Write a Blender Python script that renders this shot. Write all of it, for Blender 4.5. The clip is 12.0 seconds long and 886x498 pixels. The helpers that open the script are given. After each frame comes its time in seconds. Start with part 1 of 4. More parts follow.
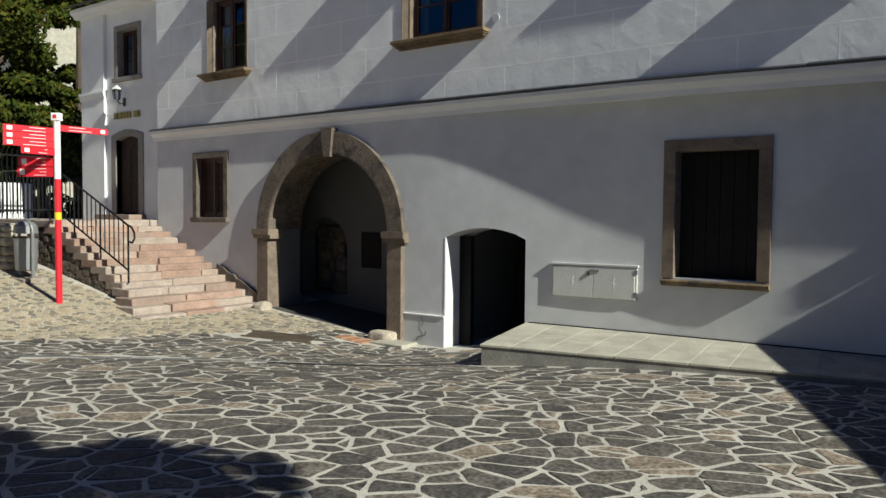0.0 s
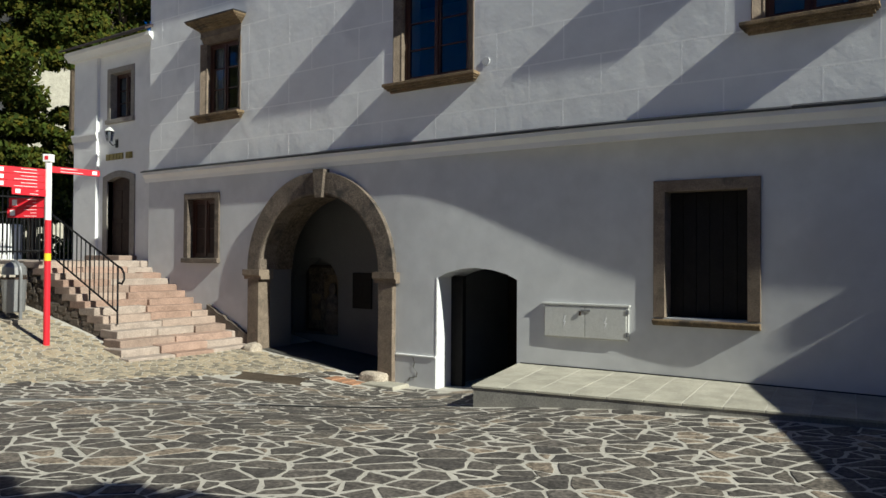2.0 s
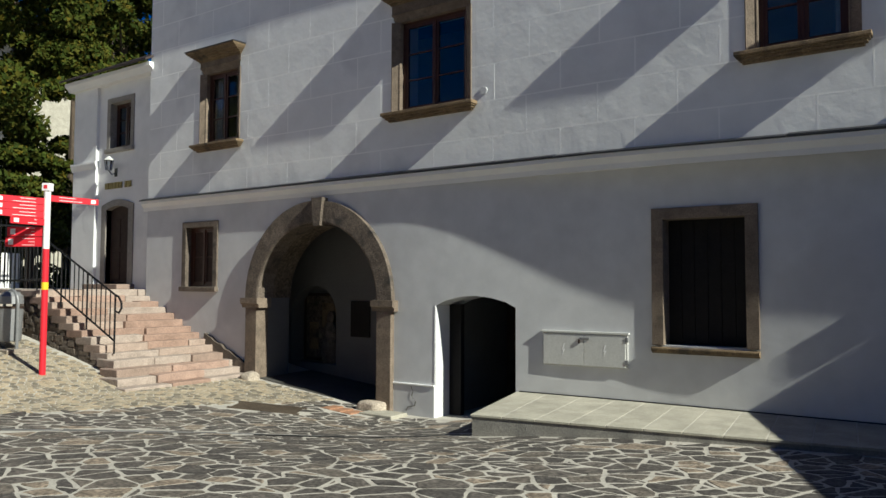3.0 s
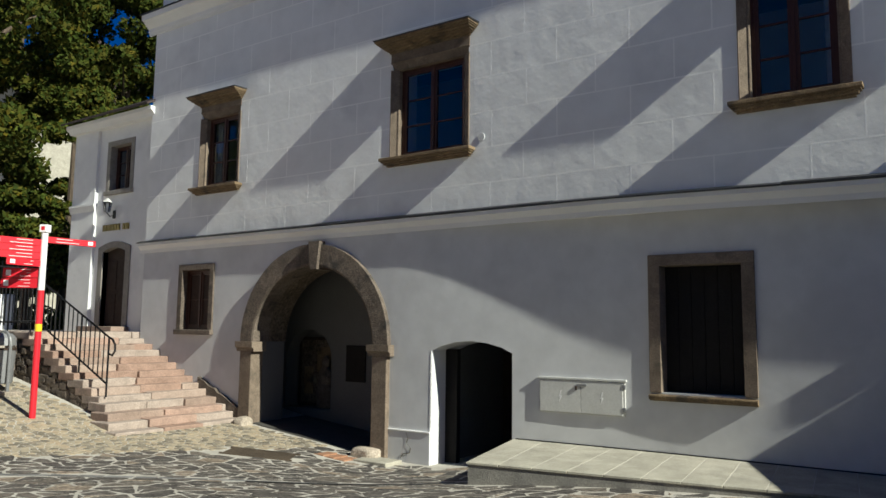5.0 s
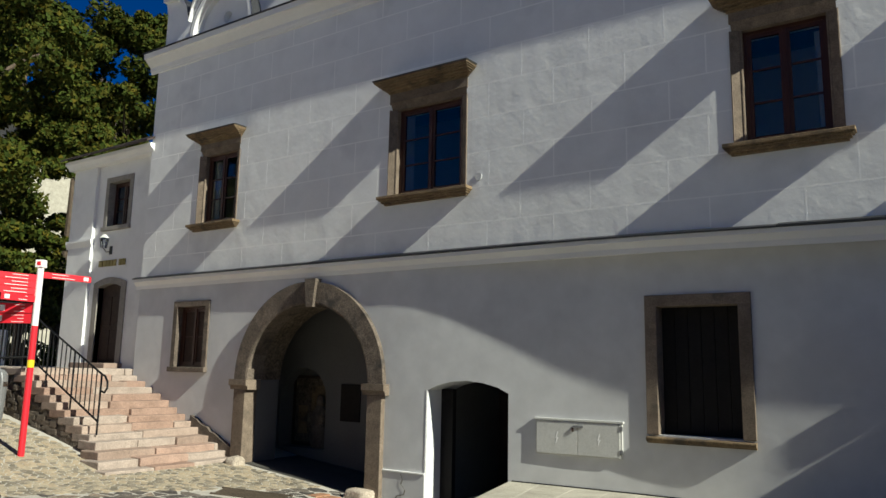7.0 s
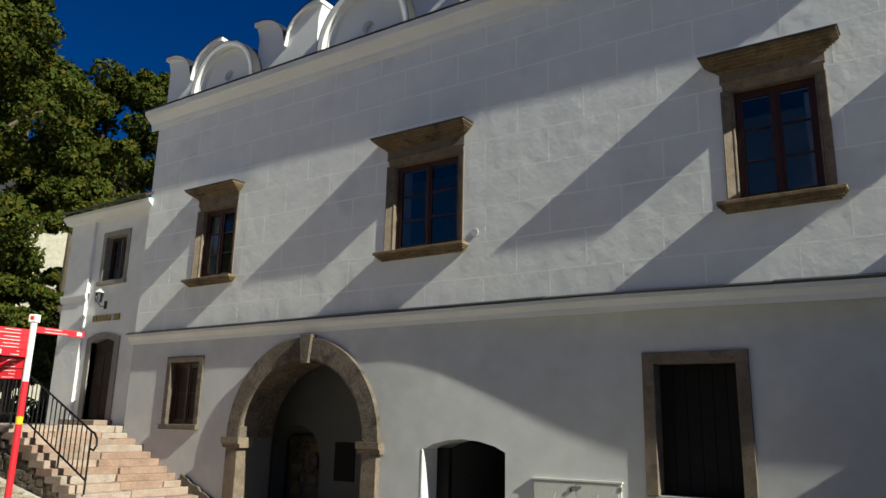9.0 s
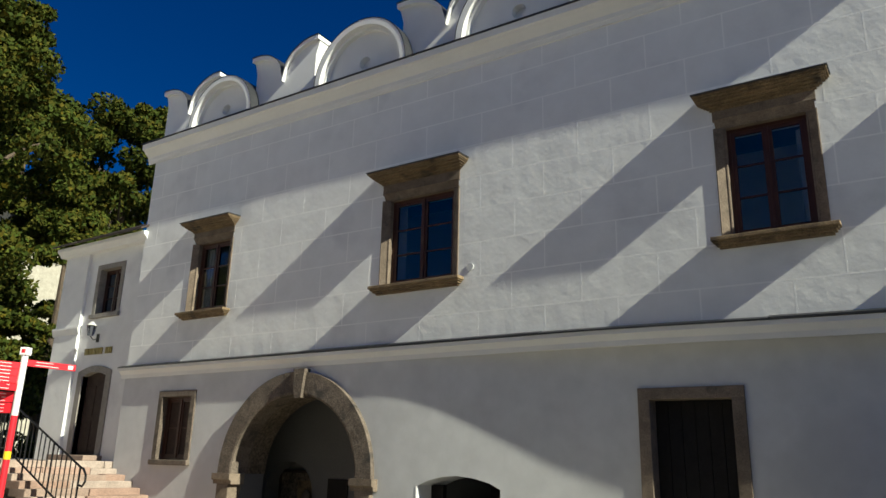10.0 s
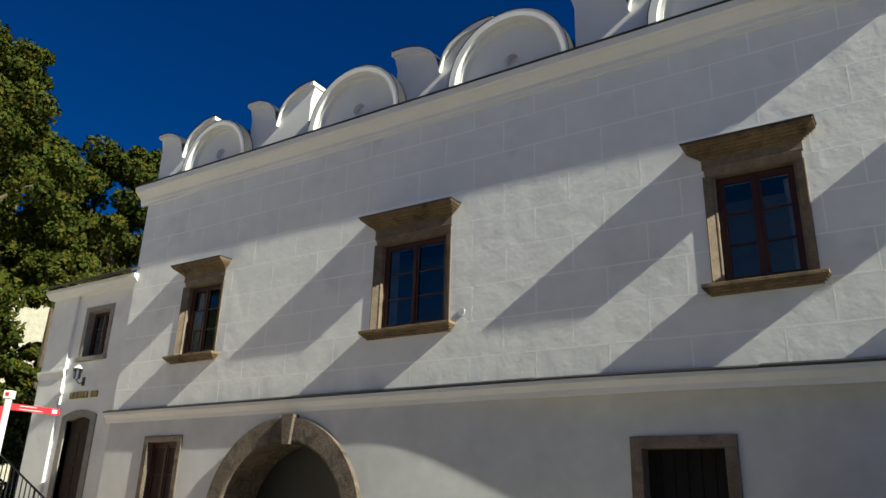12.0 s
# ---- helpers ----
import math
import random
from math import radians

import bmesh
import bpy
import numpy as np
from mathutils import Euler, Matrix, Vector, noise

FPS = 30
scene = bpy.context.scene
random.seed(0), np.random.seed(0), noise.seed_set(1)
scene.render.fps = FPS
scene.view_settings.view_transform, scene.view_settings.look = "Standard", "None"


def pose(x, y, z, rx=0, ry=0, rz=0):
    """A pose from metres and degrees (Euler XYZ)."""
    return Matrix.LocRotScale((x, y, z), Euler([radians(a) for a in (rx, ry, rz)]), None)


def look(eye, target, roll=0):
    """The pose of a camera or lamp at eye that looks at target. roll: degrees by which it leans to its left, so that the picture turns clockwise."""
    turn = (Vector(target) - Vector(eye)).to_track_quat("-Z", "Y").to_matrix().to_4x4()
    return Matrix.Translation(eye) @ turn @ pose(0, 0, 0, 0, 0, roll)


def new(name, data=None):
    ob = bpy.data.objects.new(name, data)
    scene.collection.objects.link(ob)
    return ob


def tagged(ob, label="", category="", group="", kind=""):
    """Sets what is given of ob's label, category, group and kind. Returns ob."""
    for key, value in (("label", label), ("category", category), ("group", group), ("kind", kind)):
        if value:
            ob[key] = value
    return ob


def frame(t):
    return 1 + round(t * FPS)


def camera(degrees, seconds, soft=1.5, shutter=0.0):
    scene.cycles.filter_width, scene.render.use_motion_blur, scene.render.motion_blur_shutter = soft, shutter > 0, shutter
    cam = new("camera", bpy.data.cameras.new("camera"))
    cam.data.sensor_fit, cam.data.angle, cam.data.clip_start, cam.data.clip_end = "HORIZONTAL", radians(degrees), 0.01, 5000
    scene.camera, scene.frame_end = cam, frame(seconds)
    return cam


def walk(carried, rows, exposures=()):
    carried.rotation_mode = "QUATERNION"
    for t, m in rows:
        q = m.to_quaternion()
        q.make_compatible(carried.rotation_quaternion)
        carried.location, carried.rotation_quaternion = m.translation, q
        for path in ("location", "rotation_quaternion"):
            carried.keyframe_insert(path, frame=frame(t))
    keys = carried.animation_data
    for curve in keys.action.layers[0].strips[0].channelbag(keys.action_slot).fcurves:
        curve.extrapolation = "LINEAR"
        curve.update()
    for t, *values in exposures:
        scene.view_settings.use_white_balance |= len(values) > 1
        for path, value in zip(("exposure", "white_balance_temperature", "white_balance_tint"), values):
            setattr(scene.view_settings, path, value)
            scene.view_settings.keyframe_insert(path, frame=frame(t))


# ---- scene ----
cam = camera(61.42, 12.0)
EYE = (0.0, 0.0, 1.6)
ROWS = [
    (0.0, 35.294, -2.381, 0.474), (0.5, 35.17, -1.657, 0.487), (1.0, 34.981, -0.795, 0.53),
    (1.5, 34.799, -0.037, 0.446), (2.0, 34.656, 0.714, 0.355), (2.5, 34.601, 1.575, 0.341),
    (3.0, 34.532, 2.858, 0.218), (5.0, 34.317, 6.29, 0.684), (5.5, 34.255, 6.867, 0.556),
    (6.0, 34.207, 7.583, 0.562), (6.5, 34.147, 8.373, 0.85), (7.0, 34.11, 9.263, 1.147),
    (9.0, 33.921, 13.55, 1.321), (9.5, 33.767, 14.817, 1.417), (10.0, 33.607, 16.18, 1.501),
    (10.5, 33.415, 17.393, 1.655), (11.0, 33.231, 18.295, 1.657), (11.5, 33.122, 19.083, 1.748),
    (12.0, 33.042, 19.648, 1.821),
]
walk(cam, [(t, pose(*EYE, 90 + pitch, 0, yaw) @ pose(0, 0, 0, 0, 0, roll)) for t, yaw, pitch, roll in ROWS],
     exposures=[(0.0, 0.50, 6500, 0.5), (6.0, 0.57, 6650, 0), (9.0, 0.62, 6950, -2), (9.5, 0.67, 7000, -2), (10.0, 0.82, 7050, -2), (12.0, 0.88, 7150, -2)])

# ---- world and sun ----
SUN_TO = Vector((9.0, -0.87, 6.1)).normalized()
world = bpy.data.worlds.new("sky")
scene.world = world
world.use_nodes = True
wn = world.node_tree
bg = wn.nodes["Background"]
sky = wn.nodes.new("ShaderNodeTexSky")
sky.sky_type = 'NISHITA'
sky.sun_disc = False
sky.sun_elevation = math.asin(SUN_TO.z)
sky.sun_rotation = math.atan2(SUN_TO.x, SUN_TO.y)
sky.altitude = 1500
sky.air_density = 1.0
sky.dust_density = 0.5
sky.ozone_density = 4.0
deep = wn.nodes.new("ShaderNodeHueSaturation")
deep.inputs["Saturation"].default_value = 1.42
deep.inputs["Hue"].default_value = 0.521
deep.inputs["Value"].default_value = 0.74
wn.links.new(sky.outputs[0], deep.inputs["Color"])
wn.links.new(deep.outputs[0], bg.inputs[0])
bg.inputs[1].default_value = 0.05
sun = bpy.data.lights.new("sun", 'SUN')
sun.energy = 5.0
sun.angle = radians(0.55)
sun.color = (1.0, 0.965, 0.89)
sun_ob = new("sun", sun)
sun_ob.matrix_world = look((0, 0, 30), Vector((0, 0, 30)) - SUN_TO)


# ---- materials ----
def material(name, base, rough=0.8, metal=0.0, vary=0.15, fine=40.0, coarse=1.2, bump=0.3, dist=0.01, spots=None, rand=0.0, spec=0.4, alt=None):
    """Plaster, stone, wood or paint: base colour with coarse stains, fine grain and relief, in object space metres."""
    m = bpy.data.materials.new(name)
    m.use_nodes = True
    nt = m.node_tree
    n, l = nt.nodes, nt.links
    b = n["Principled BSDF"]
    b.inputs["Roughness"].default_value = rough
    b.inputs["Metallic"].default_value = metal
    b.inputs["Specular IOR Level"].default_value = spec
    geo = n.new("ShaderNodeNewGeometry")
    co = geo.outputs["Position"]
    big = n.new("ShaderNodeTexNoise")
    big.inputs["Scale"].default_value = coarse
    big.inputs["Detail"].default_value = 6
    big.inputs["Roughness"].default_value = 0.65
    l.new(co, big.inputs["Vector"])
    small = n.new("ShaderNodeTexNoise")
    small.inputs["Scale"].default_value = fine
    small.inputs["Detail"].default_value = 4
    l.new(co, small.inputs["Vector"])
    dark = tuple(c * (1 - vary) for c in base)
    light = tuple(min(0.95, c * (1 + vary)) for c in base)
    mix = n.new("ShaderNodeMix")
    mix.data_type = 'RGBA'
    mix.inputs[6].default_value = (*dark, 1)
    mix.inputs[7].default_value = (*light, 1)
    ramp = n.new("ShaderNodeMapRange")
    ramp.inputs[1].default_value, ramp.inputs[2].default_value = 0.3, 0.7
    l.new(big.outputs[0], ramp.inputs[0])
    l.new(ramp.outputs[0], mix.inputs[0])
    col = mix.outputs[2]
    grain = n.new("ShaderNodeMix")
    grain.data_type, grain.blend_type = 'RGBA', 'OVERLAY'
    grain.inputs[0].default_value = min(1.0, vary * 1.1)
    spread = n.new("ShaderNodeMapRange")
    spread.inputs[1].default_value, spread.inputs[2].default_value = 0.3, 0.7
    l.new(small.outputs[0], spread.inputs[0])
    l.new(col, grain.inputs[6])
    l.new(spread.outputs[0], grain.inputs[7])
    col = grain.outputs[2]
    if spots:
        sp = n.new("ShaderNodeTexNoise")
        sp.inputs["Scale"].default_value = spots[1]
        sp.inputs["Detail"].default_value = 8
        l.new(co, sp.inputs["Vector"])
        r2 = n.new("ShaderNodeMapRange")
        r2.inputs[1].default_value, r2.inputs[2].default_value = spots[2], spots[2] + 0.12
        l.new(sp.outputs[0], r2.inputs[0])
        m2 = n.new("ShaderNodeMix")
        m2.data_type = 'RGBA'
        l.new(r2.outputs[0], m2.inputs[0])
        l.new(col, m2.inputs[6])
        m2.inputs[7].default_value = (*spots[0], 1)
        col = m2.outputs[2]
    if rand:
        info = n.new("ShaderNodeObjectInfo")
        isl = geo.outputs["Random Per Island"]
        add = n.new("ShaderNodeMath")
        add.operation = 'ADD'
        l.new(info.outputs["Random"], add.inputs[0])
        l.new(isl, add.inputs[1])
        fr = n.new("ShaderNodeMath")
        fr.operation = 'FRACT'
        l.new(add.outputs[0], fr.inputs[0])
        if alt:
            cr = n.new("ShaderNodeValToRGB")
            cr.color_ramp.interpolation = 'CONSTANT'
            els = cr.color_ramp.elements
            while len(els) < len(alt):
                els.new(0.5)
            for e, (p, c) in zip(els, alt):
                e.position, e.color = p, (*c, 1)
            l.new(fr.outputs[0], cr.inputs[0])
            mm = n.new("ShaderNodeMix")
            mm.data_type, mm.blend_type = 'RGBA', 'MULTIPLY'
            mm.inputs[0].default_value = 1.0
            l.new(col, mm.inputs[6])
            l.new(cr.outputs[0], mm.inputs[7])
            col = mm.outputs[2]
        else:
            hs = n.new("ShaderNodeHueSaturation")
            mr = n.new("ShaderNodeMapRange")
            mr.inputs[3].default_value, mr.inputs[4].default_value = 1 - rand, 1 + rand
            l.new(fr.outputs[0], mr.inputs[0])
            l.new(mr.outputs[0], hs.inputs["Value"])
            l.new(col, hs.inputs["Color"])
            col = hs.outputs[0]
    l.new(col, b.inputs["Base Color"])
    if bump:
        bp = n.new("ShaderNodeBump")
        bp.inputs["Strength"].default_value = bump
        bp.inputs["Distance"].default_value = dist
        hm = n.new("ShaderNodeMath")
        hm.operation = 'ADD'
        l.new(small.outputs[0], hm.inputs[0])
        l.new(big.outputs[0], hm.inputs[1])
        l.new(hm.outputs[0], bp.inputs["Height"])
        l.new(bp.outputs[0], b.inputs["Normal"])
    return m


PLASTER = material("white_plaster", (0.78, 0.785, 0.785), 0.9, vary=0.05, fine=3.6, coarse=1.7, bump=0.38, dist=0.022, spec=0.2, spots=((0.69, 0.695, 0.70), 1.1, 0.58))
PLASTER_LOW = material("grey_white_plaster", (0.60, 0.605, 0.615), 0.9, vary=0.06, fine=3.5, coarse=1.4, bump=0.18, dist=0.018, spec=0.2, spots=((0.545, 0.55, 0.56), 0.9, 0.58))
LINE = material("lime_joint", (0.9, 0.9, 0.89), 0.9, vary=0.04, bump=0.1)
TRIMW = material("white_painted_moulding", (0.78, 0.78, 0.775), 0.85, vary=0.05, fine=60, bump=0.2, dist=0.006)
SAND = material("brown_sandstone", (0.17, 0.132, 0.1), 0.85, vary=0.3, fine=70, coarse=5, bump=0.5, dist=0.01, rand=0.12, spots=((0.10, 0.085, 0.065), 7.0, 0.6))
SANDD = material("weathered_sandstone", (0.125, 0.1, 0.08), 0.9, vary=0.35, fine=50, coarse=6, bump=0.8, dist=0.02, rand=0.2, spots=((0.05, 0.044, 0.04), 3.5, 0.56))
SANDH = material("streaked_dark_sandstone", (0.17, 0.12, 0.07), 0.85, vary=0.35, fine=60, coarse=4, bump=0.4, dist=0.008, rand=0.1, spots=((0.06, 0.047, 0.035), 3.0, 0.56))
SANDG = material("grey_weathered_stone", (0.27, 0.25, 0.225), 0.9, vary=0.18, fine=50, coarse=6, bump=0.4, dist=0.01)
METAL = material("dark_sheet_metal", (0.05, 0.052, 0.058), 0.5, 0.6, vary=0.2, bump=0.1)
WOODF = material("red_brown_window_wood", (0.055, 0.02, 0.012), 0.45, vary=0.2, fine=90, bump=0.15)
DARKWOOD = material("dark_brown_door_wood", (0.04, 0.024, 0.017), 0.8, vary=0.3, fine=60, coarse=8, bump=0.4)
BLACKBOARD = material("black_stained_board", (0.010, 0.009, 0.009), 0.6, vary=0.3, fine=60, coarse=8, bump=0.3, spec=0.2)
KERB = material("grey_rough_concrete", (0.22, 0.21, 0.19), 0.95, vary=0.2, fine=60, coarse=3, bump=0.5)
DARKSTONE = material("shade_dark_stone", (0.06, 0.057, 0.053), 0.85, vary=0.25, fine=30, coarse=4, bump=0.4)
BLACKIRON = material("black_iron", (0.015, 0.015, 0.017), 0.5, 0.7, vary=0.2, bump=0.15)
STONESTEP = material("pink_sandstone_step", (0.325, 0.272, 0.24), 0.85, vary=0.2, fine=50, coarse=4, bump=0.5, dist=0.01, rand=1.0,
                     alt=[(0.0, (1.0, 0.98, 0.95)), (0.3, (1.0, 0.82, 0.74)), (0.5, (0.85, 0.68, 0.6)), (0.68, (1.0, 0.92, 0.86)), (0.85, (0.82, 0.72, 0.66))])
RUBBLE = material("rubble_stone", (0.34, 0.29, 0.235), 0.9, vary=0.25, fine=40, coarse=5, bump=0.6, dist=0.02, rand=0.3)
RUBBLEP = material("pale_rubble_stone", (0.38, 0.34, 0.27), 0.9, vary=0.25, fine=40, coarse=5, bump=0.6, dist=0.02, rand=0.35)
RUBBLEM = material("rubble_mortar", (0.3, 0.27, 0.23), 0.95, vary=0.2, bump=0.5)
PAVE = material("dark_paving_stone", (0.275, 0.249, 0.226), 0.75, vary=0.5, fine=28, coarse=7, bump=0.5, dist=0.008, rand=1.0,
                alt=[(0.0, (0.235, 0.232, 0.232)), (0.3, (0.35, 0.34, 0.33)), (0.55, (0.28, 0.275, 0.27)), (0.74, (0.42, 0.4, 0.37)), (0.9, (0.72, 0.64, 0.54))])
COBBLE = material("tan_cobblestone", (0.30, 0.268, 0.215), 0.85, vary=0.2, fine=60, coarse=6, bump=0.5, dist=0.008, rand=1.0,
                  alt=[(0.0, (1.0, 0.96, 0.88)), (0.28, (0.68, 0.66, 0.63)), (0.5, (1.1, 1.0, 0.86)), (0.72, (0.5, 0.49, 0.47)), (0.86, (1.2, 1.12, 1.0))])
COBBLEG = material("grey_cobblestone", (0.175, 0.173, 0.168), 0.85, vary=0.2, fine=60, coarse=6, bump=0.5, dist=0.008, rand=0.35)
MORTAR = material("pale_joint_mortar", (0.41, 0.385, 0.34), 0.95, vary=0.16, fine=45, coarse=2.0, bump=0.6, dist=0.01)
SLAB = material("pale_concrete_slab", (0.36, 0.338, 0.28), 0.9, vary=0.22, fine=120, coarse=3, bump=0.4, dist=0.004, rand=0.06)
RED = material("red_sign_paint", (0.62, 0.02, 0.035), 0.4, vary=0.06, bump=0.05)
WHITE = material("white_sign_paint", (0.8, 0.8, 0.8), 0.45, vary=0.04, bump=0.05)
YELLOW = material("yellow_band_paint", (0.75, 0.55, 0.03), 0.45, vary=0.04, bump=0.05)
BOXP = material("grey_enamel_metal", (0.55, 0.55, 0.53), 0.5, vary=0.06, coarse=5, bump=0.1, rand=0.03)
GOLD = material("gilded_letter", (0.2, 0.15, 0.04), 0.5, 0.5, vary=0.15, bump=0.1)
BARK = material("tree_bark", (0.10, 0.075, 0.055), 0.95, vary=0.3, fine=30, coarse=5, bump=0.9, dist=0.03)
LEAF = material("green_yellow_foliage", (0.047, 0.053, 0.009), 0.8, spec=0.12, vary=0.35, fine=8, coarse=0.6, bump=0, rand=1.0,
                alt=[(0.0, (0.55, 0.75, 0.6)), (0.3, (0.9, 1.0, 0.8)), (0.55, (1.15, 1.02, 0.8)), (0.8, (0.75, 0.95, 0.8)), (0.92, (1.5, 1.1, 0.6))])
GRASS = material("grass_slope", (0.08, 0.10, 0.035), 0.95, vary=0.4, fine=25, bump=0.6)
# dark base colour puts the shade of the interiors into this plaster
DARKIN = material("plaster_darkened_for_shade", (0.12, 0.12, 0.122), 0.95, vary=0.1, bump=0.3)
VAULT = material("dark_brown_plaster", (0.10, 0.08, 0.06), 0.95, vary=0.4, fine=20, coarse=5, bump=0.6, dist=0.02, spots=((0.2, 0.165, 0.12), 3.0, 0.62))
LACE = material("sheer_curtain_cloth", (0.55, 0.55, 0.53), 0.9, vary=0.2, fine=90, coarse=12, bump=0.2)
GRATE = material("rusty_iron_grate", (0.09, 0.07, 0.052), 0.75, 0.4, vary=0.3, bump=0.3)
TERRA = material("red_tile_patch", (0.32, 0.17, 0.1), 0.85, vary=0.2, bump=0.3)
ROOFTILE = material("brown_roof_tile", (0.05, 0.036, 0.032), 0.85, vary=0.25, bump=0.4)
GREYBIN = material("grey_bin_metal", (0.24, 0.243, 0.25), 0.45, 0.4, vary=0.1, bump=0.1)


def glass_material():
    m = bpy.data.materials.new("window_glass")
    m.use_nodes = True
    b = m.node_tree.nodes["Principled BSDF"]
    b.inputs["Base Color"].default_value = (0.8, 0.84, 0.84, 1)
    b.inputs["Roughness"].default_value = 0.0
    b.inputs["Transmission Weight"].default_value = 1.0
    b.inputs["Specular IOR Level"].default_value = 0.5
    b.inputs["IOR"].default_value = 1.52
    return m


GLASS = glass_material()


# ---- mesh helpers ----
def link(name, bm, mat, parent=None, label="", smooth=False):
    me = bpy.data.meshes.new(name)
    bmesh.ops.recalc_face_normals(bm, faces=bm.faces[:])
    bm.to_mesh(me)
    bm.free()
    if smooth:
        me.shade_smooth()
    for mm in (mat if isinstance(mat, (list, tuple)) else [mat]):
        me.materials.append(mm)
    ob = new(name, me)
    if parent is not None:
        ob.parent = parent
    if label:
        ob["label"] = label
    return ob


def part(name, bm, mat, parent, label="", smooth=False):
    return link(name, bm, mat, parent, label, smooth)


def thing(name, label, category, group="", kind="", at=(0, 0, 0)):
    ob = new(name)
    ob.location = at
    return tagged(ob, label, category, group, kind)


def box(x0, x1, y0, y1, z0, z1, bevel=0.0, bm=None):
    own = bm is None
    bm = bm or bmesh.new()
    r = bmesh.ops.create_cube(bm, size=1.0)
    for v in r["verts"]:
        v.co = Vector((x0 + (v.co.x + 0.5) * (x1 - x0), y0 + (v.co.y + 0.5) * (y1 - y0), z0 + (v.co.z + 0.5) * (z1 - z0)))
    if bevel and own:
        bmesh.ops.bevel(bm, geom=bm.edges[:], offset=bevel, segments=2, affect='EDGES', profile=0.5)
    return bm


def sheet(outline, holes, y0, y1, bm=None):
    """An upright plate in the xz plane with holes, from y0 to y1."""
    bm = bm or bmesh.new()
    edges = []
    for loop in [outline] + list(holes):
        vs = [bm.verts.new((x, y0, z)) for x, z in loop]
        edges += [bm.edges.new((vs[i], vs[(i + 1) % len(vs)])) for i in range(len(vs))]
    fill = bmesh.ops.triangle_fill(bm, use_beauty=True, use_dissolve=False, edges=edges)
    faces = [g for g in fill["geom"] if isinstance(g, bmesh.types.BMFace)]
    ext = bmesh.ops.extrude_face_region(bm, geom=faces)
    for v in ext["geom"]:
        if isinstance(v, bmesh.types.BMVert):
            v.co.y = y1
    return bm


def rect(x0, x1, z0, z1):
    return [(x0, z0), (x1, z0), (x1, z1), (x0, z1)]


def arch_loop(cx, hw, z0, zs, rise, n=24):
    """An upright opening with an elliptic head, from the left foot round to the right foot."""
    pts = [(cx - hw, z0)]
    pts += [(cx - hw * math.cos(math.pi * i / n), zs + rise * math.sin(math.pi * i / n)) for i in range(n + 1)]
    return pts + [(cx + hw, z0)]


def sweep_x(profile, x0, x1, bm=None, miter=0.0):
    """A moulding along x: the profile is a list of (y, z)."""
    bm = bm or bmesh.new()
    a = [bm.verts.new((x0 + miter * (y - profile[0][0]), y, z)) for y, z in profile]
    b = [bm.verts.new((x1 - miter * (y - profile[0][0]), y, z)) for y, z in profile]
    n = len(profile)
    for i in range(n):
        bm.faces.new((a[i], a[(i + 1) % n], b[(i + 1) % n], b[i]))
    bm.faces.new(a)
    bm.faces.new(b[::-1])
    return bm


def tube(points, r, bm=None, sides=8):
    """A round bar through the points."""
    bm = bm or bmesh.new()
    rings = []
    for i, p in enumerate(points):
        p = Vector(p)
        d = (Vector(points[min(i + 1, len(points) - 1)]) - Vector(points[max(i - 1, 0)])).normalized()
        u = d.cross(Vector((0.31, 0.17, 0.93))).normalized()
        w = d.cross(u)
        rr = r[i] if isinstance(r, (list, tuple)) else r
        rings.append([bm.verts.new(p + rr * (math.cos(2 * math.pi * k / sides) * u + math.sin(2 * math.pi * k / sides) * w)) for k in range(sides)])
    for a, b in zip(rings, rings[1:]):
        for k in range(sides):
            bm.faces.new((a[k], a[(k + 1) % sides], b[(k + 1) % sides], b[k]))
    bm.faces.new(rings[0])
    bm.faces.new(rings[-1][::-1])
    return bm


def sstep(e0, e1, x):
    t = min(1.0, max(0.0, (x - e0) / (e1 - e0)))
    return t * t * (3 - 2 * t)


def ground_z(x, y):
    rise = 0.165 * math.log1p(math.exp((-x - 10.9) * 3.0)) / 3.0
    dip = -0.4 * math.exp(-((x + 6.6) / 2.6) ** 2) * sstep(4.0, 9.5, y)
    return min(rise, 2.2) + dip - 0.12 * math.exp(-((x + 9.5) / 2.5) ** 2) * sstep(2.0, 6.0, y)

# ---- large structure: main house ----
WY = 9.5            # front of the upper wall
CX0 = -14.2         # the house's corner
ARCH = (-9.22, 1.41, 1.27, 1.33)   # centre, half width, springing, rise

# upper wall with its window openings
# centre, half width, foot, head, underside of the hood, overhang of the hood
UPPER = [(-11.90, 0.48, 4.40, 5.86, 6.09, 0.12), (-6.795, 0.65, 4.41, 5.94, 6.215, 0.15), (-1.43, 0.50, 4.45, 5.985, 6.225, 0.18), (1.55, 0.50, 4.45, 5.985, 6.225, 0.18)]
holes = [rect(c - h - 0.105, c + h + 0.105, foot, head + 0.1) for c, h, foot, head, _, _ in UPPER]
upper = tagged(link("wall_upper", sheet(rect(CX0, 5.5, 3.3, 8.2), holes, WY, WY + 0.7), PLASTER),
               "white plastered upper wall scored with ashlar joints", "wall", kind="structure")

# lower wall, left of the bend: gateway, small window, cellar door
cel = [(-6.68, -0.8), (-6.68, 1.30), (-6.5, 1.38), (-6.25, 1.44), (-6.0, 1.46), (-5.72, 1.43), (-5.48, 1.37), (-5.31, 1.29), (-5.31, -0.8)]
out = [(CX0, -0.8)] + arch_loop(ARCH[0], ARCH[1] + 0.06, -0.8, ARCH[2] + 0.1, ARCH[3] + 0.06) + cel + [(5.5, -0.8), (5.5, 3.3), (CX0, 3.3)]


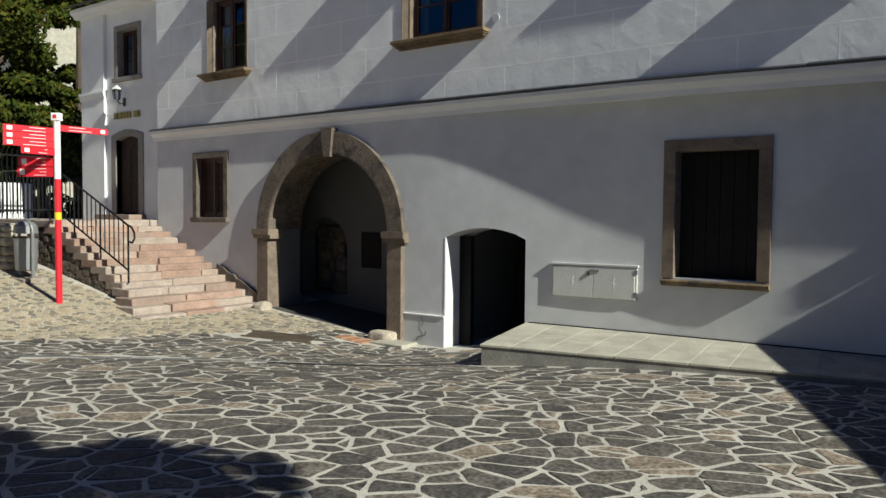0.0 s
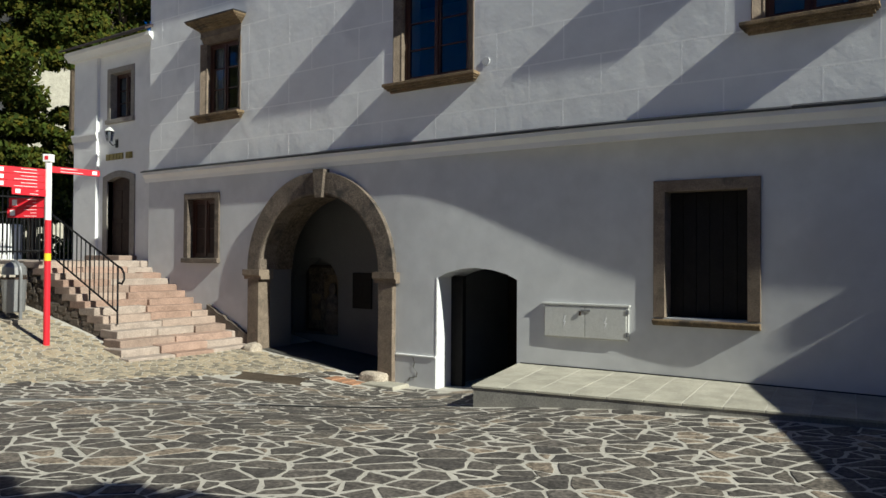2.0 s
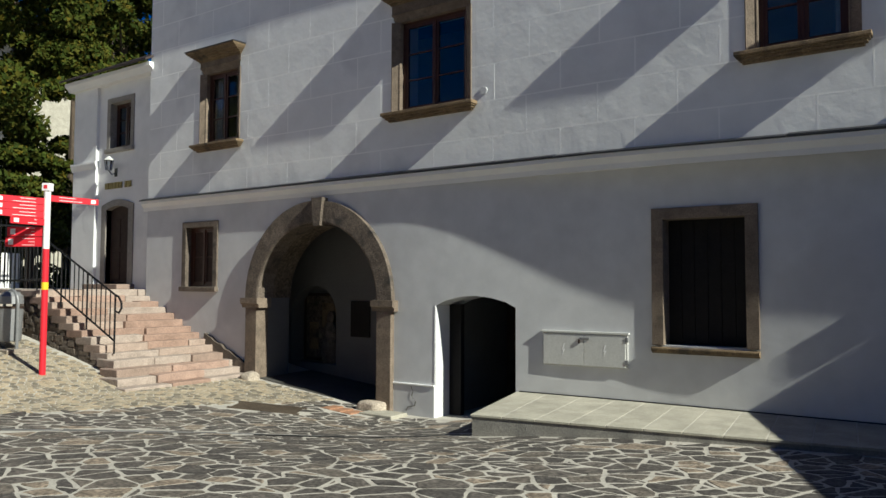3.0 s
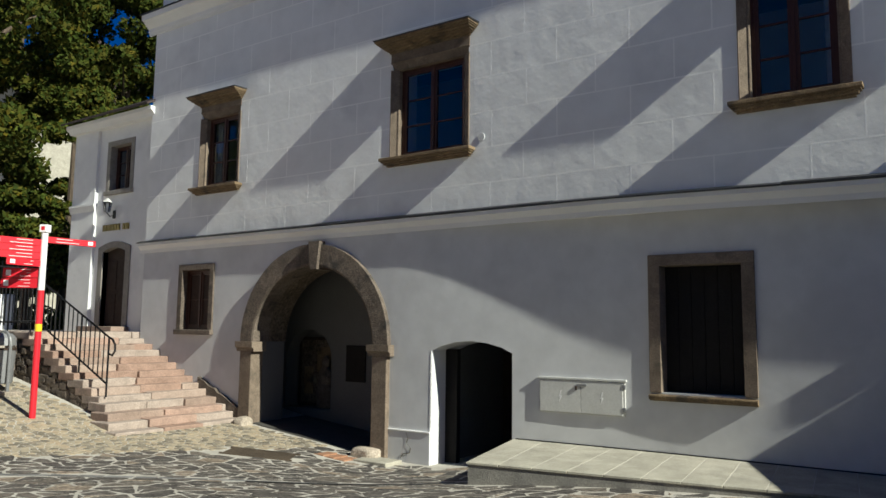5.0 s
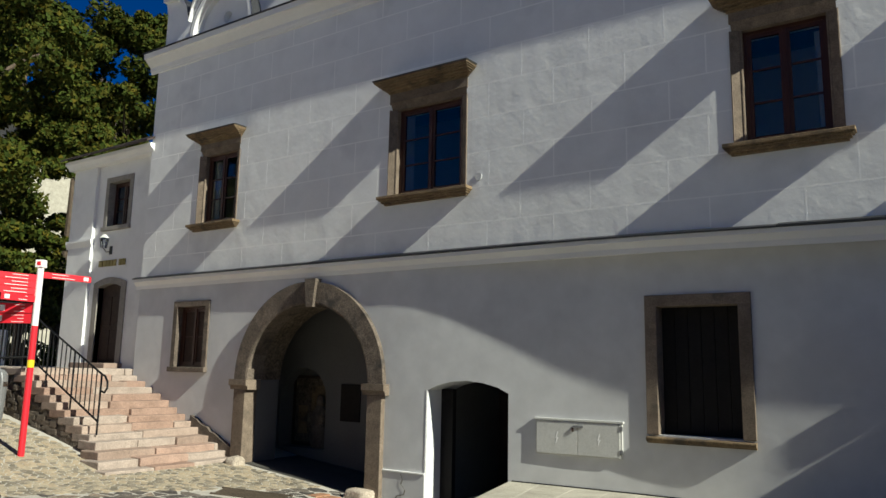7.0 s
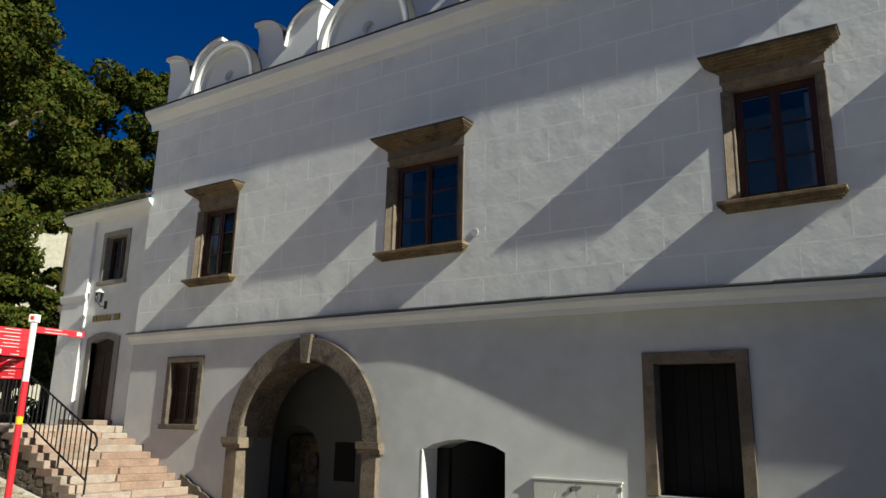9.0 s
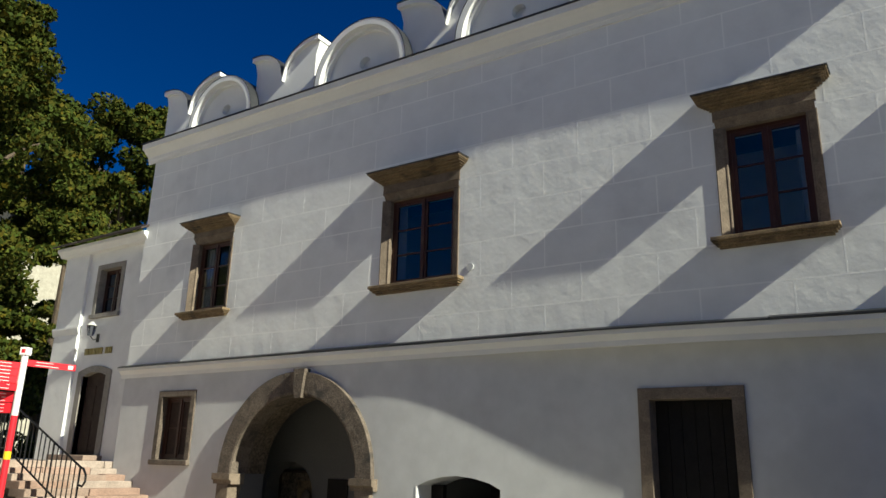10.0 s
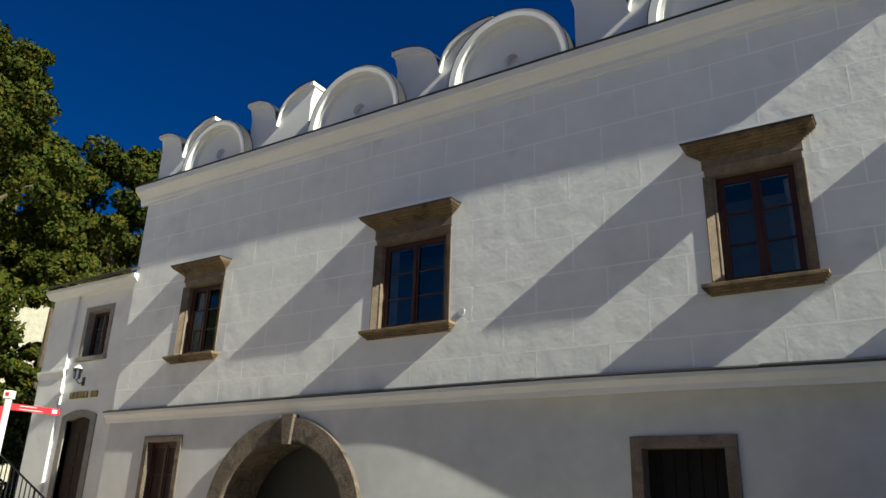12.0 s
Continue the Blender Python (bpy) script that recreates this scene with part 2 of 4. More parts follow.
def fall_back(x):
    """How far the old lower wall falls back behind the string course."""
    return 0.19 * sstep(-7.6, -2.9, x)


def on_lower(x):
    """The pose that carries a thing built on the straight wall face to the bent one, round x."""
    return pose(x, WY + fall_back(x), 0, 0, 0, math.degrees(math.atan((fall_back(x + 0.1) - fall_back(x - 0.1)) / 0.2))) @ pose(-x, -WY, 0)


bm = sheet(out, [rect(-12.85, -11.98, 1.56, 2.77), rect(-3.17, -2.12, 0.845, 2.5)], WY, WY + 0.75)
for k in range(60):
    bmesh.ops.bisect_plane(bm, geom=bm.verts[:] + bm.edges[:] + bm.faces[:], plane_co=(-7.5 + 0.08 * k, 0, 0), plane_no=(1, 0, 0))
for v in bm.verts:
    v.co.y += fall_back(v.co.x)
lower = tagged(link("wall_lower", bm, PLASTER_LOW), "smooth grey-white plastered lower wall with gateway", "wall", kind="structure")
side = tagged(link("wall_west_side", box(CX0 - 0.002, CX0 + 0.6, WY + 0.75, 16, -0.8, 8.2), PLASTER), "white plastered side wall of the house", "wall", kind="structure")
backw = tagged(link("wall_back", box(CX0 + 0.6, 5.5, 15.4, 16, -0.8, 8.2), PLASTER), "plain rear wall of the house", "wall", kind="structure")
eastw = tagged(link("wall_east_side", box(4.9, 5.5, WY + 1.4, 15.4, -0.8, 8.2), PLASTER), "plain end wall of the house", "wall", kind="structure")
ceil = tagged(link("ceiling", box(CX0 + 0.6, 4.9, WY + 0.7, 15.4, 8.0, 8.2), DARKIN), "plain plaster ceiling over the upper rooms", "ceiling", kind="structure")
midfloor = tagged(link("floor_upper", box(CX0 + 0.6, 4.9, WY + 0.75, 15.4, 3.35, 3.5), DARKIN), "plain floor between the storeys", "floor", kind="structure")

# string course with sheet metal on top
prof = [(WY, 3.2), (WY - 0.02, 3.2), (WY - 0.03, 3.27), (WY - 0.07, 3.33), (WY - 0.092, 3.35), (WY - 0.092, 3.41), (WY, 3.41)]
string = thing("string_course", "white moulded string course with dark metal flashing", "moulding", kind="structure", at=(0, 0, -0.025))


def sagging(bm):
    """The old string course and its flashing sink a little towards the east end."""
    for k in range(14):
        bmesh.ops.bisect_plane(bm, geom=bm.verts[:] + bm.edges[:] + bm.faces[:], plane_co=(-4.0 + 0.4 * k, 0, 0), plane_no=(1, 0, 0))
    for v in bm.verts:
        v.co.z += 0.012 * sstep(-12.0, -9.0, v.co.x) - 0.062 * sstep(-4.5, 0.5, v.co.x)
    return bm


part("moulding", sagging(sweep_x(prof, CX0 - 0.12, 5.5)), TRIMW, string)
for a, b, dz in ((CX0 - 0.15, -9.2, 0), (-9.19, -4.6, 0.008), (-4.59, -1.6, 0.0), (-1.59, 5.5, 0.012)):
    part("flashing", sagging(sweep_x([(WY, 3.412), (WY - 0.108, 3.412), (WY - 0.112, 3.405 + dz), (WY - 0.112, 3.43 + dz), (WY, 3.47 + dz)], a, b)), METAL, string, "dark sheet metal flashing")
# sloped soffit where the lower wall falls back
tagged(link("string_soffit", sweep_x([(WY - 0.02, 3.2), (WY + 0.75, 3.2), (WY + 0.75, 3.3), (WY - 0.02, 3.3)], -8.5, 5.5), TRIMW), "white plaster soffit under the string course", "moulding", kind="structure")

# cornice
CE = 0.95
cprof = [(WY, 8.02), (WY - 0.03, 8.02), (WY - 0.04, 8.08), (WY - 0.055, 8.09), (WY - 0.06, 8.16), (WY - 0.12, 8.22), (WY - 0.19, 8.28),
         (WY - 0.2, 8.3), (WY - 0.24, 8.31), (WY - 0.25, 8.42), (WY, 8.44)]
cornice = thing("cornice", "white moulded eaves cornice with dark metal edge", "cornice", kind="structure")
part("moulding", sweep_x(cprof, CX0 - 0.22, CE), TRIMW, cornice)
part("flashing", sweep_x([(WY + 0.3, 8.45), (WY - 0.275, 8.425), (WY - 0.275, 8.445), (WY + 0.3, 8.48)], CX0 - 0.25, CE), METAL, cornice, "dark sheet metal edge")


# attic: swallow-tailed merlons behind round lunettes
def merlon_bm(w=1.0, h=1.28, t=0.3):
    n = 12
    low = 0.6
    top = []
    for i in range(n + 1):
        u = i / n
        top.append((-w + w * u, low + (h - low) * math.sqrt(max(0.0, 1 - (max(0.0, u - 0.12) / 0.88) ** 2))))
    right = [(-x, z) for x, z in top[::-1]][1:]
    return [(-w + 0.1, 0), (-w + 0.1, h - 0.35), (-w + 0.06, h - 0.2)] + top + right + [(w - 0.06, h - 0.2), (w - 0.1, h - 0.35), (w - 0.1, 0)]


def add_merlon(cx, sc):
    m = thing("attic_merlon", "white swallow-tailed attic merlon with rounded coping", "merlon", "attic merlons", at=(cx, WY, 8.45))
    loop = merlon_bm(1.0 * sc)
    part("body", sheet(loop, [], 0.02, 0.3), TRIMW, m)
    top = loop[3:-3]
    bm = bmesh.new()
    for k in range(len(top) - 1):
        (xa, za), (xb, zb) = top[k], top[k + 1]
        vs = []
        for x, z in ((xa, za), (xb, zb)):
            vs.append([bm.verts.new((x, y, z + dz)) for y, dz in ((-0.06, -0.06), (-0.06, 0.03), (0.34, 0.03), (0.34, -0.06))])
        for j in range(4):
            bm.faces.new((vs[0][j], vs[0][(j + 1) % 4], vs[1][(j + 1) % 4], vs[1][j]))
        if k == 0:
            bm.faces.new(vs[0])
        if k == len(top) - 2:
            bm.faces.new(vs[1][::-1])
    bmesh.ops.remove_doubles(bm, verts=bm.verts[:], dist=0.0005)
    part("coping", bm, TRIMW, m, "white rounded coping")
    bm = bmesh.new()
    for (xa, za), (xb, zb) in zip(top, top[1:]):
        vs = []
        for x, z in ((xa, za), (xb, zb)):
            vs.append([bm.verts.new((x * 1.01, y, z + dz)) for y, dz in ((-0.075, 0.034), (-0.075, 0.05), (0.36, 0.05), (0.36, 0.034))])
        for j in range(4):
            bm.faces.new((vs[0][j], vs[0][(j + 1) % 4], vs[1][(j + 1) % 4], vs[1][j]))
    bmesh.ops.remove_doubles(bm, verts=bm.verts[:], dist=0.0005)
    part("flashing", bm, METAL, m, "dark metal capping")
    return m


def ring(cx, r0, r1, y0, y1, a0=0.0, a1=math.pi, n=28, sz=1.0, zc=0.0):
    bm = bmesh.new()
    secs = []
    for i in range(n + 1):
        a = a0 + (a1 - a0) * i / n
        secs.append([bm.verts.new((cx - r * math.cos(a), y, zc + r * math.sin(a) * sz)) for r, y in ((r0, y0), (r1, y0), (r1, y1), (r0, y1))])
    for p, q in zip(secs, secs[1:]):
        for j in range(4):
            bm.faces.new((p[j], p[(j + 1) % 4], q[(j + 1) % 4], q[j]))
    bm.faces.new(secs[0])
    bm.faces.new(secs[-1][::-1])
    return bm


def add_lunette(cx, r, yoff=-0.2):
    m = thing("attic_lunette", "white half-round attic gable with a small round hole", "gable", "attic lunettes", at=(cx, WY + yoff, 8.45))
    hole = [(0.13 * math.cos(-2 * math.pi * i / 14), 0.3 + 0.12 * math.sin(-2 * math.pi * i / 14)) for i in range(14)]
    disc = [(-r * 0.9 * math.cos(math.pi * i / 28), r * 0.9 * math.sin(math.pi * i / 28)) for i in range(29)]
    part("disc", sheet(disc, [hole], 0.17, 0.5), TRIMW, m)
    part("hole_backing", box(-0.2, 0.2, 0.3, 0.34, 0.12, 0.5), TRIMW, m)
    part("rim", ring(0, r * 0.89, r, -0.02, 0.5), TRIMW, m, "raised white rim moulding")
    part("fillet", ring(0, r * 0.83, r * 0.888, 0.08, 0.2), TRIMW, m, "thin inner fillet")
    part("flashing", ring(0, r * 1.002, r * 1.014, -0.024, 0.75), METAL, m, "dark metal capping")
    m.scale = (1, 1, 1.05)
    return m


for cx, s in ((-13.2, 0.95), (-10.3, 0.93), (-6.35, 1.08), (-2.9, 1.0)):
    add_merlon(cx, s)
for cx, r in ((-11.93, 0.96), (-8.15, 1.07), (-4.93, 1.1), (-1.45, 1.12)):
    add_lunette(cx, r)
roofbar = tagged(link("attic_gutter_roof", sheet([(CX0 + 0.1, 8.44), (CE, 8.44), (CE, 8.75), (CX0 + 0.1, 8.75)], [], WY + 0.36, WY + 0.8), METAL), "low dark sheet metal roof behind the attic", "roof", kind="structure")
tagged(link("roof_cover", box(CX0, 5.5, WY + 0.3, 16, 8.21, 8.4), METAL), "flat dark roof sheet over the house", "roof", kind="structure")


# ---- upper windows ----
def splayed_jamb(x_out, x_in, z0, z1):
    """An upright jamb: a thin raised outer edge, a splay falling inwards, and the reveal."""
    d = 1 if x_in > x_out else -1
    plan = [(x_out, 0.0), (x_out, -0.017), (x_out + d * 0.012, -0.02), (x_out + d * 0.02, -0.012), (x_in - d * 0.022, 0.045), (x_in - d * 0.015, 0.035), (x_in, 0.04), (x_in, 0.28), (x_out, 0.28)]
    bm = bmesh.new()
    lo = [bm.verts.new((x, y, z0)) for x, y in plan]
    hi = [bm.verts.new((x, y, z1)) for x, y in plan]
    n = len(plan)
    for k in range(n):
        bm.faces.new((lo[k], lo[(k + 1) % n], hi[(k + 1) % n], hi[k]))
    bm.faces.new(lo)
    bm.faces.new(hi[::-1])
    return bm


def stepped(layers, half, y_back, z, up=True):
    """A moulding of stepped layers that also returns round both ends: layers are (projection, overhang, height)."""
    bm = bmesh.new()
    for d, p, h in layers:
        z0, z1 = (z, z + h) if up else (z - h, z)
        one = box(-half - p, half + p, -d, y_back, z0 - 0.002, z1 + 0.002)
        bmesh.ops.bevel(one, geom=[e for e in one.edges if all(v.co.y < -d + 0.001 for v in e.verts)], offset=0.006, segments=1, affect='EDGES')
        me = bpy.data.meshes.new("layer")
        one.to_mesh(me)
        one.free()
        bm.from_mesh(me)
        bpy.data.meshes.remove(me)
        z = z1 if up else z0
    return bm


def stone_window(cx, hw, z0, z1, zl, over, name="stone_window", label=""):
    """Stone surround with hooded cornice and sill, and a two-leaf wooden casement; y=0 is the wall's face."""
    t = thing(name, label or "brown sandstone window with moulded hood and sill", "window", "upper windows", at=(cx, WY, 0))
    fw = 0.125
    part("jamb", splayed_jamb(-hw - fw, -hw + 0.012, z0 + 0.005, z1 - 0.012), SAND, t)
    part("jamb", splayed_jamb(hw + fw, hw - 0.012, z0 + 0.005, z1 - 0.012), SAND, t)
    lint = [(0.28, z1 - 0.012), (0.04, z1 - 0.012), (0.035, z1 + 0.003), (0.04, z1 + 0.01), (-0.008, z1 + 0.1), (-0.02, z1 + 0.108), (-0.02, z1 + 0.125), (-0.012, z1 + 0.13), (-0.012, zl), (0.28, zl)]
    part("lintel", sweep_x(lint, -hw - fw, hw + fw), SAND, t)
    ds = (0.04, 0.095, 0.155, 0.215, 0.26, 0.295)
    hs = (0.03, 0.024, 0.026, 0.024, 0.02, 0.03)
    part("hood", stepped([(d, over * d / 0.295, h) for d, h in zip(ds, hs)], hw + fw, 0.01, zl), SANDH, t, "moulded sandstone hood")
    zt = zl + sum(hs)
    part("hood_flashing", sweep_x([(0, zt + 0.004), (-0.312, zt - 0.002), (-0.312, zt + 0.012), (0, zt + 0.03)], -hw - fw - over - 0.015, hw + fw + over + 0.015), METAL, t, "dark metal hood cover")
    part("sill", stepped([(0.18, 0.105, 0.045), (0.145, 0.085, 0.022), (0.11, 0.06, 0.03), (0.06, 0.03, 0.03)], hw + fw, 0.01, z0 - 0.005, False), SANDH, t, "moulded sandstone sill")
    part("inner_sill", box(-hw, hw, 0.012, 0.3, z0 - 0.05, z0 + 0.01), SAND, t)
    casement(t, -hw, hw, z0 + 0.01, z1, 0.13, 3)
    return t


def casement(t, x0, x1, z0, z1, y, rows, mat=None, filling=None):
    mat = mat or WOODF
    f = 0.055
    frame_ob = part("window_frame", sheet(rect(x0, x1, z0, z1), [rect(x0 + f, x1 - f, z0 + f, z1 - f)], y, y + 0.08), mat, t, "red-brown wooden frame")
    mid = (x0 + x1) / 2
    for a, b in ((x0 + f, mid - 0.012), (mid + 0.012, x1 - f)):
        leaf = part("leaf", sheet(rect(a, b, z0 + f, z1 - f), [rect(a + 0.05, b - 0.05, z0 + f + 0.06, z1 - f - 0.05)], y + 0.012, y + 0.06), mat, t, "wooden casement leaf")
        zz0, zz1 = z0 + f + 0.06, z1 - f - 0.05
        for k in range(1, rows):
            z = zz0 + (zz1 - zz0) * k / rows
            part("glazing_bar", box(a + 0.05, b - 0.05, y + 0.02, y + 0.05, z - 0.012, z + 0.012), mat, leaf)
        pane = part("pane", box(a + 0.04, b - 0.04, y + 0.034, y + 0.04, zz0 - 0.01, zz1 + 0.01), filling or GLASS, leaf, "brown wooden board" if filling else "clear window glass")
        pane.visible_shadow = filling is not None
    part("mullion", box(mid - 0.02, mid + 0.02, y - 0.006, y + 0.02, z0 + f, z1 - f, 0.005), mat, t)
    return frame_ob


def curtain(t, x0, x1, z0, z1, y):
    """A sheer hanging curtain in soft folds, with an uneven hem."""
    bm = bmesh.new()
    cols = []
    n = 24
    for k in range(n + 1):
        u = k / n
        x = x0 + (x1 - x0) * u
        fold = 0.022 * math.sin(u * (x1 - x0) * 75) + 0.01 * math.sin(u * 9 + x0)
        hem = z0 + 0.03 * math.sin(u * 11 + x0 * 3)
        cols.append([bm.verts.new((x, y + fold * (0.3 + 0.7 * (1 - v)), hem + (z1 - hem) * v)) for v in (0, 0.25, 0.5, 0.75, 1.0)])
    for p, q in zip(cols, cols[1:]):
        for j in range(4):
            bm.faces.new((p[j], p[j + 1], q[j + 1], q[j]))
    ob = part("curtain", bm, LACE, t, "sheer off-white curtain", True)
    return ob


for k, spec in enumerate(UPPER):
    win = stone_window(*spec)
    if k == 0:
        curtain(win, -0.36, -0.2, 4.5, 5.75, 0.24)
        curtain(win, 0.3, 0.42, 4.5, 5.75, 0.24)
    if k == 2:
        curtain(win, 0.32, 0.38, 4.55, 5.85, 0.26)


def plain_surround(t, x0, x1, z0, z1, fw, y, proud=0.035, sill=True, mat=None):
    """Flat stone surround round an opening, proud of the wall."""
    part("jamb", box(x0 - fw, x0 + 0.014, y - proud, y + 0.3, z0, z1, 0.006), mat or SAND, t)
    part("jamb", box(x1 - 0.014, x1 + fw, y - proud, y + 0.3, z0, z1, 0.006), mat or SAND, t)
    part("lintel", box(x0 - fw, x1 + fw, y - proud, y + 0.3, z1 - 0.014, z1 + fw * 0.95, 0.006), mat or SAND, t)
    if sill:
        part("sill", box(x0 - fw - 0.02, x1 + fw + 0.02, y - proud - 0.05, y + 0.3, z0 - fw * 0.75, z0 + 0.014, 0.012), mat or SAND, t)


sw = thing("small_window", "small window with brown boarded leaves in a sandstone surround", "window")
plain_surround(sw, -12.85, -11.98, 1.56, 2.77, 0.11, WY, mat=SANDD)
casement(sw, -12.85, -11.98, 1.56, 2.77, WY + 0.1, 2, filling=DARKWOOD)

rw = thing("shuttered_window", "tall dark shuttered window in a sandstone surround", "window")
plain_surround(rw, -3.17, -2.12, 0.845, 2.5, 0.14, WY, sill=False)
part("sill", sweep_x([(WY + 0.3, 0.74), (WY - 0.03, 0.74), (WY - 0.04, 0.755), (WY - 0.07, 0.765), (WY - 0.085, 0.8), (WY - 0.08, 0.815), (WY + 0.3, 0.859)], -3.31, -1.98), SANDH, rw, "thin dark weathered sill")
shut = part("shutter", box(-3.17, -2.12, WY + 0.22, WY + 0.26, 0.845, 2.5), BLACKBOARD, rw, "dark closed wooden shutter")
for k in range(6):
    x = -3.15 + k * 0.17
    part("board", box(x, x + 0.163, WY + 0.205, WY + 0.22, 0.88, 2.48, 0.004), BLACKBOARD, shut)
rw.matrix_world = on_lower(-2.6)

# ---- gateway: stone arch with keystone, imposts, plinth stones, passage behind ----
gate = thing("stone_gateway", "weathered sandstone gateway arch with keystone and imposts", "archway")
acx, ahw, azs, arise = ARCH
NV = 9
for k in range(NV):
    bm = bmesh.new()
    a0, a1 = math.pi * k / NV + 0.0015, math.pi * (k + 1) / NV - 0.0015
    secs = []
    for i in range(9):
        a = a0 + (a1 - a0) * i / 8
        row = []
        for s, y in ((0, WY - 0.075), (0.1, WY - 0.09), (1, WY - 0.09), (1, WY + 0.1), (0, WY + 0.3)):
            hw, rs = ahw + 0.33 * s, arise + 0.39 * s
            row.append(bm.verts.new((acx - hw * math.cos(a), y, azs + 0.1 + rs * math.sin(a))))
        secs.append(row)
    for p, q in zip(secs, secs[1:]):
        for j in range(5):
            bm.faces.new((p[j], p[(j + 1) % 5], q[(j + 1) % 5], q[j]))
    bm.faces.new(secs[0])
    bm.faces.new(secs[-1][::-1])
    part("voussoir", bm, SANDD, gate)
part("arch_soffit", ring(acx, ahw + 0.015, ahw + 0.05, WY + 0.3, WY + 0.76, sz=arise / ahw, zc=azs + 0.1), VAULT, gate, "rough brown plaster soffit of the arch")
bm = sheet([(-0.075, -0.06), (0.075, -0.06), (0.13, 0.43), (-0.13, 0.43)], [], -0.15, 0.3)
bmesh.ops.translate(bm, verts=bm.verts[:], vec=(acx + 0.12, WY, azs + 0.1 + arise))
part("keystone", bm, SANDD, gate, "projecting wedge keystone")
for sgn in (-1, 1):
    xi, xo = acx + sgn * ahw, acx + sgn * (ahw + 0.34)
    a, b = min(xi, xo), max(xi, xo)
    part("pier", box(a + 0.02, b - 0.02, WY - 0.09, WY + 0.2, -0.55, azs - 0.08, 0.01), SAND, gate, "sandstone pier")
    # inner pier takes the darkened plaster to stand for shade in the reveal
    part("inner_pier", box(a + 0.02, b - 0.02, WY + 0.202, WY + 0.74, -0.55, azs + 0.1, 0.01), DARKIN, gate, "inner pier in plaster darkened for shade")
    part("impost", sweep_x([(WY + 0.2, azs - 0.08), (WY - 0.10, azs - 0.08), (WY - 0.11, azs - 0.02), (WY - 0.15, azs + 0.0), (WY - 0.15, azs + 0.1), (WY + 0.2, azs + 0.1)], a - 0.06, b + 0.06), SAND, gate, "moulded impost block")


def boulder(name, cx, cy, cz, rx, ry, rz, mat, parent, seed):
    bm = bmesh.new()
    bmesh.ops.create_icosphere(bm, subdivisions=2 if rx < 0.24 and ry < 0.12 else 3, radius=1.0)
    for v in bm.verts:
        p = v.co.copy()
        q = Vector([math.copysign(abs(c) ** 0.55, c) for c in p])
        d = 1 + 0.16 * noise.noise(p * 1.7 + Vector((seed, 0, 0))) + 0.06 * noise.noise(p * 5 + Vector((seed, 3, 0)))
        v.co = Vector((cx + q.x * rx * d, cy + q.y * ry * d, cz + q.z * rz * d))
    return link(name, bm, mat, parent, "", True)


boulder("guard_stone", -7.80, WY - 0.16, -0.36, 0.25, 0.17, 0.115, RUBBLE, None, 2)
tagged(bpy.data.objects["guard_stone"], "worn pale guard stone at the gateway pier", "stone")
g2 = boulder("guard_stone", -10.66, WY - 0.2, -0.17, 0.14, 0.16, 0.2, RUBBLE, None, 5)
tagged(g2, "worn stone block at the foot of the steps", "stone")

# passage behind the gateway, its shade put into the plaster's dark colour
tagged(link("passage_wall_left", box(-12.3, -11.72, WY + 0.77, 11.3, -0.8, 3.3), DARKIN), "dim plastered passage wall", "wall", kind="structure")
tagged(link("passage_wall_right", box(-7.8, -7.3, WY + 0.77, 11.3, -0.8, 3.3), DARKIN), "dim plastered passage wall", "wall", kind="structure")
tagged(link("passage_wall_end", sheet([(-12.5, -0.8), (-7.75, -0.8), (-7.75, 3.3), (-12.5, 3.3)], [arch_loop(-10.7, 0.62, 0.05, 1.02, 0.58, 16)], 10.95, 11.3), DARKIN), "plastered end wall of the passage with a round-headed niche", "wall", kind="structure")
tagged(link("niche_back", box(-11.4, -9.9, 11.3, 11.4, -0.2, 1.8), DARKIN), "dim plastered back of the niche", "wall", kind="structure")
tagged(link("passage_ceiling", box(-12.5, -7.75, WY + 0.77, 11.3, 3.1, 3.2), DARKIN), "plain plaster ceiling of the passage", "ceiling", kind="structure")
shrine_bm = bmesh.new()
for zc, r in ((0.22, 0.24), (0.6, 0.18), (0.9, 0.1)):
    s = bmesh.ops.create_icosphere(shrine_bm, subdivisions=2, radius=r)
    for v in s["verts"]:
        v.co = Vector((v.co.x, v.co.y * 0.5, zc + v.co.z * 1.4))
shrine = tagged(link("niche_figure", shrine_bm, SANDD, None, "", True), "small brown carved figure standing in the niche", "statue")
shrine.location = (-10.42, 11.16, 0.05)
niche_picture = thing("framed_painting", "dark brown framed painting hung in the niche", "painting")
part("panel", box(-11.25, -10.15, 11.262, 11.29, 0.07, 1.45, 0.006), VAULT, niche_picture)
for a, b, c, d in ((-11.25, -11.19, 0.07, 1.45), (-10.21, -10.15, 0.07, 1.45), (-11.19, -10.21, 0.07, 0.13), (-11.19, -10.21, 1.39, 1.45)):
    part("frame_rail", box(a, b, 11.245, 11.262, c, d, 0.004), DARKWOOD, niche_picture, "dark wooden frame rail")
for a, b, c, d in ((-11.1, -10.85, 0.3, 0.85), (-10.75, -10.35, 0.75, 1.25)):
    part("painted_field", box(a, b, 11.256, 11.263, c, d, 0.002), SANDH, niche_picture, "faded brown painted field")
pl = thing("dark_wall_plaque", "dark rectangular plaque on the passage wall", "plaque")
part("panel", box(-9.68, -9.2, 10.92, 10.948, 0.62, 1.31, 0.005), BLACKBOARD, pl)

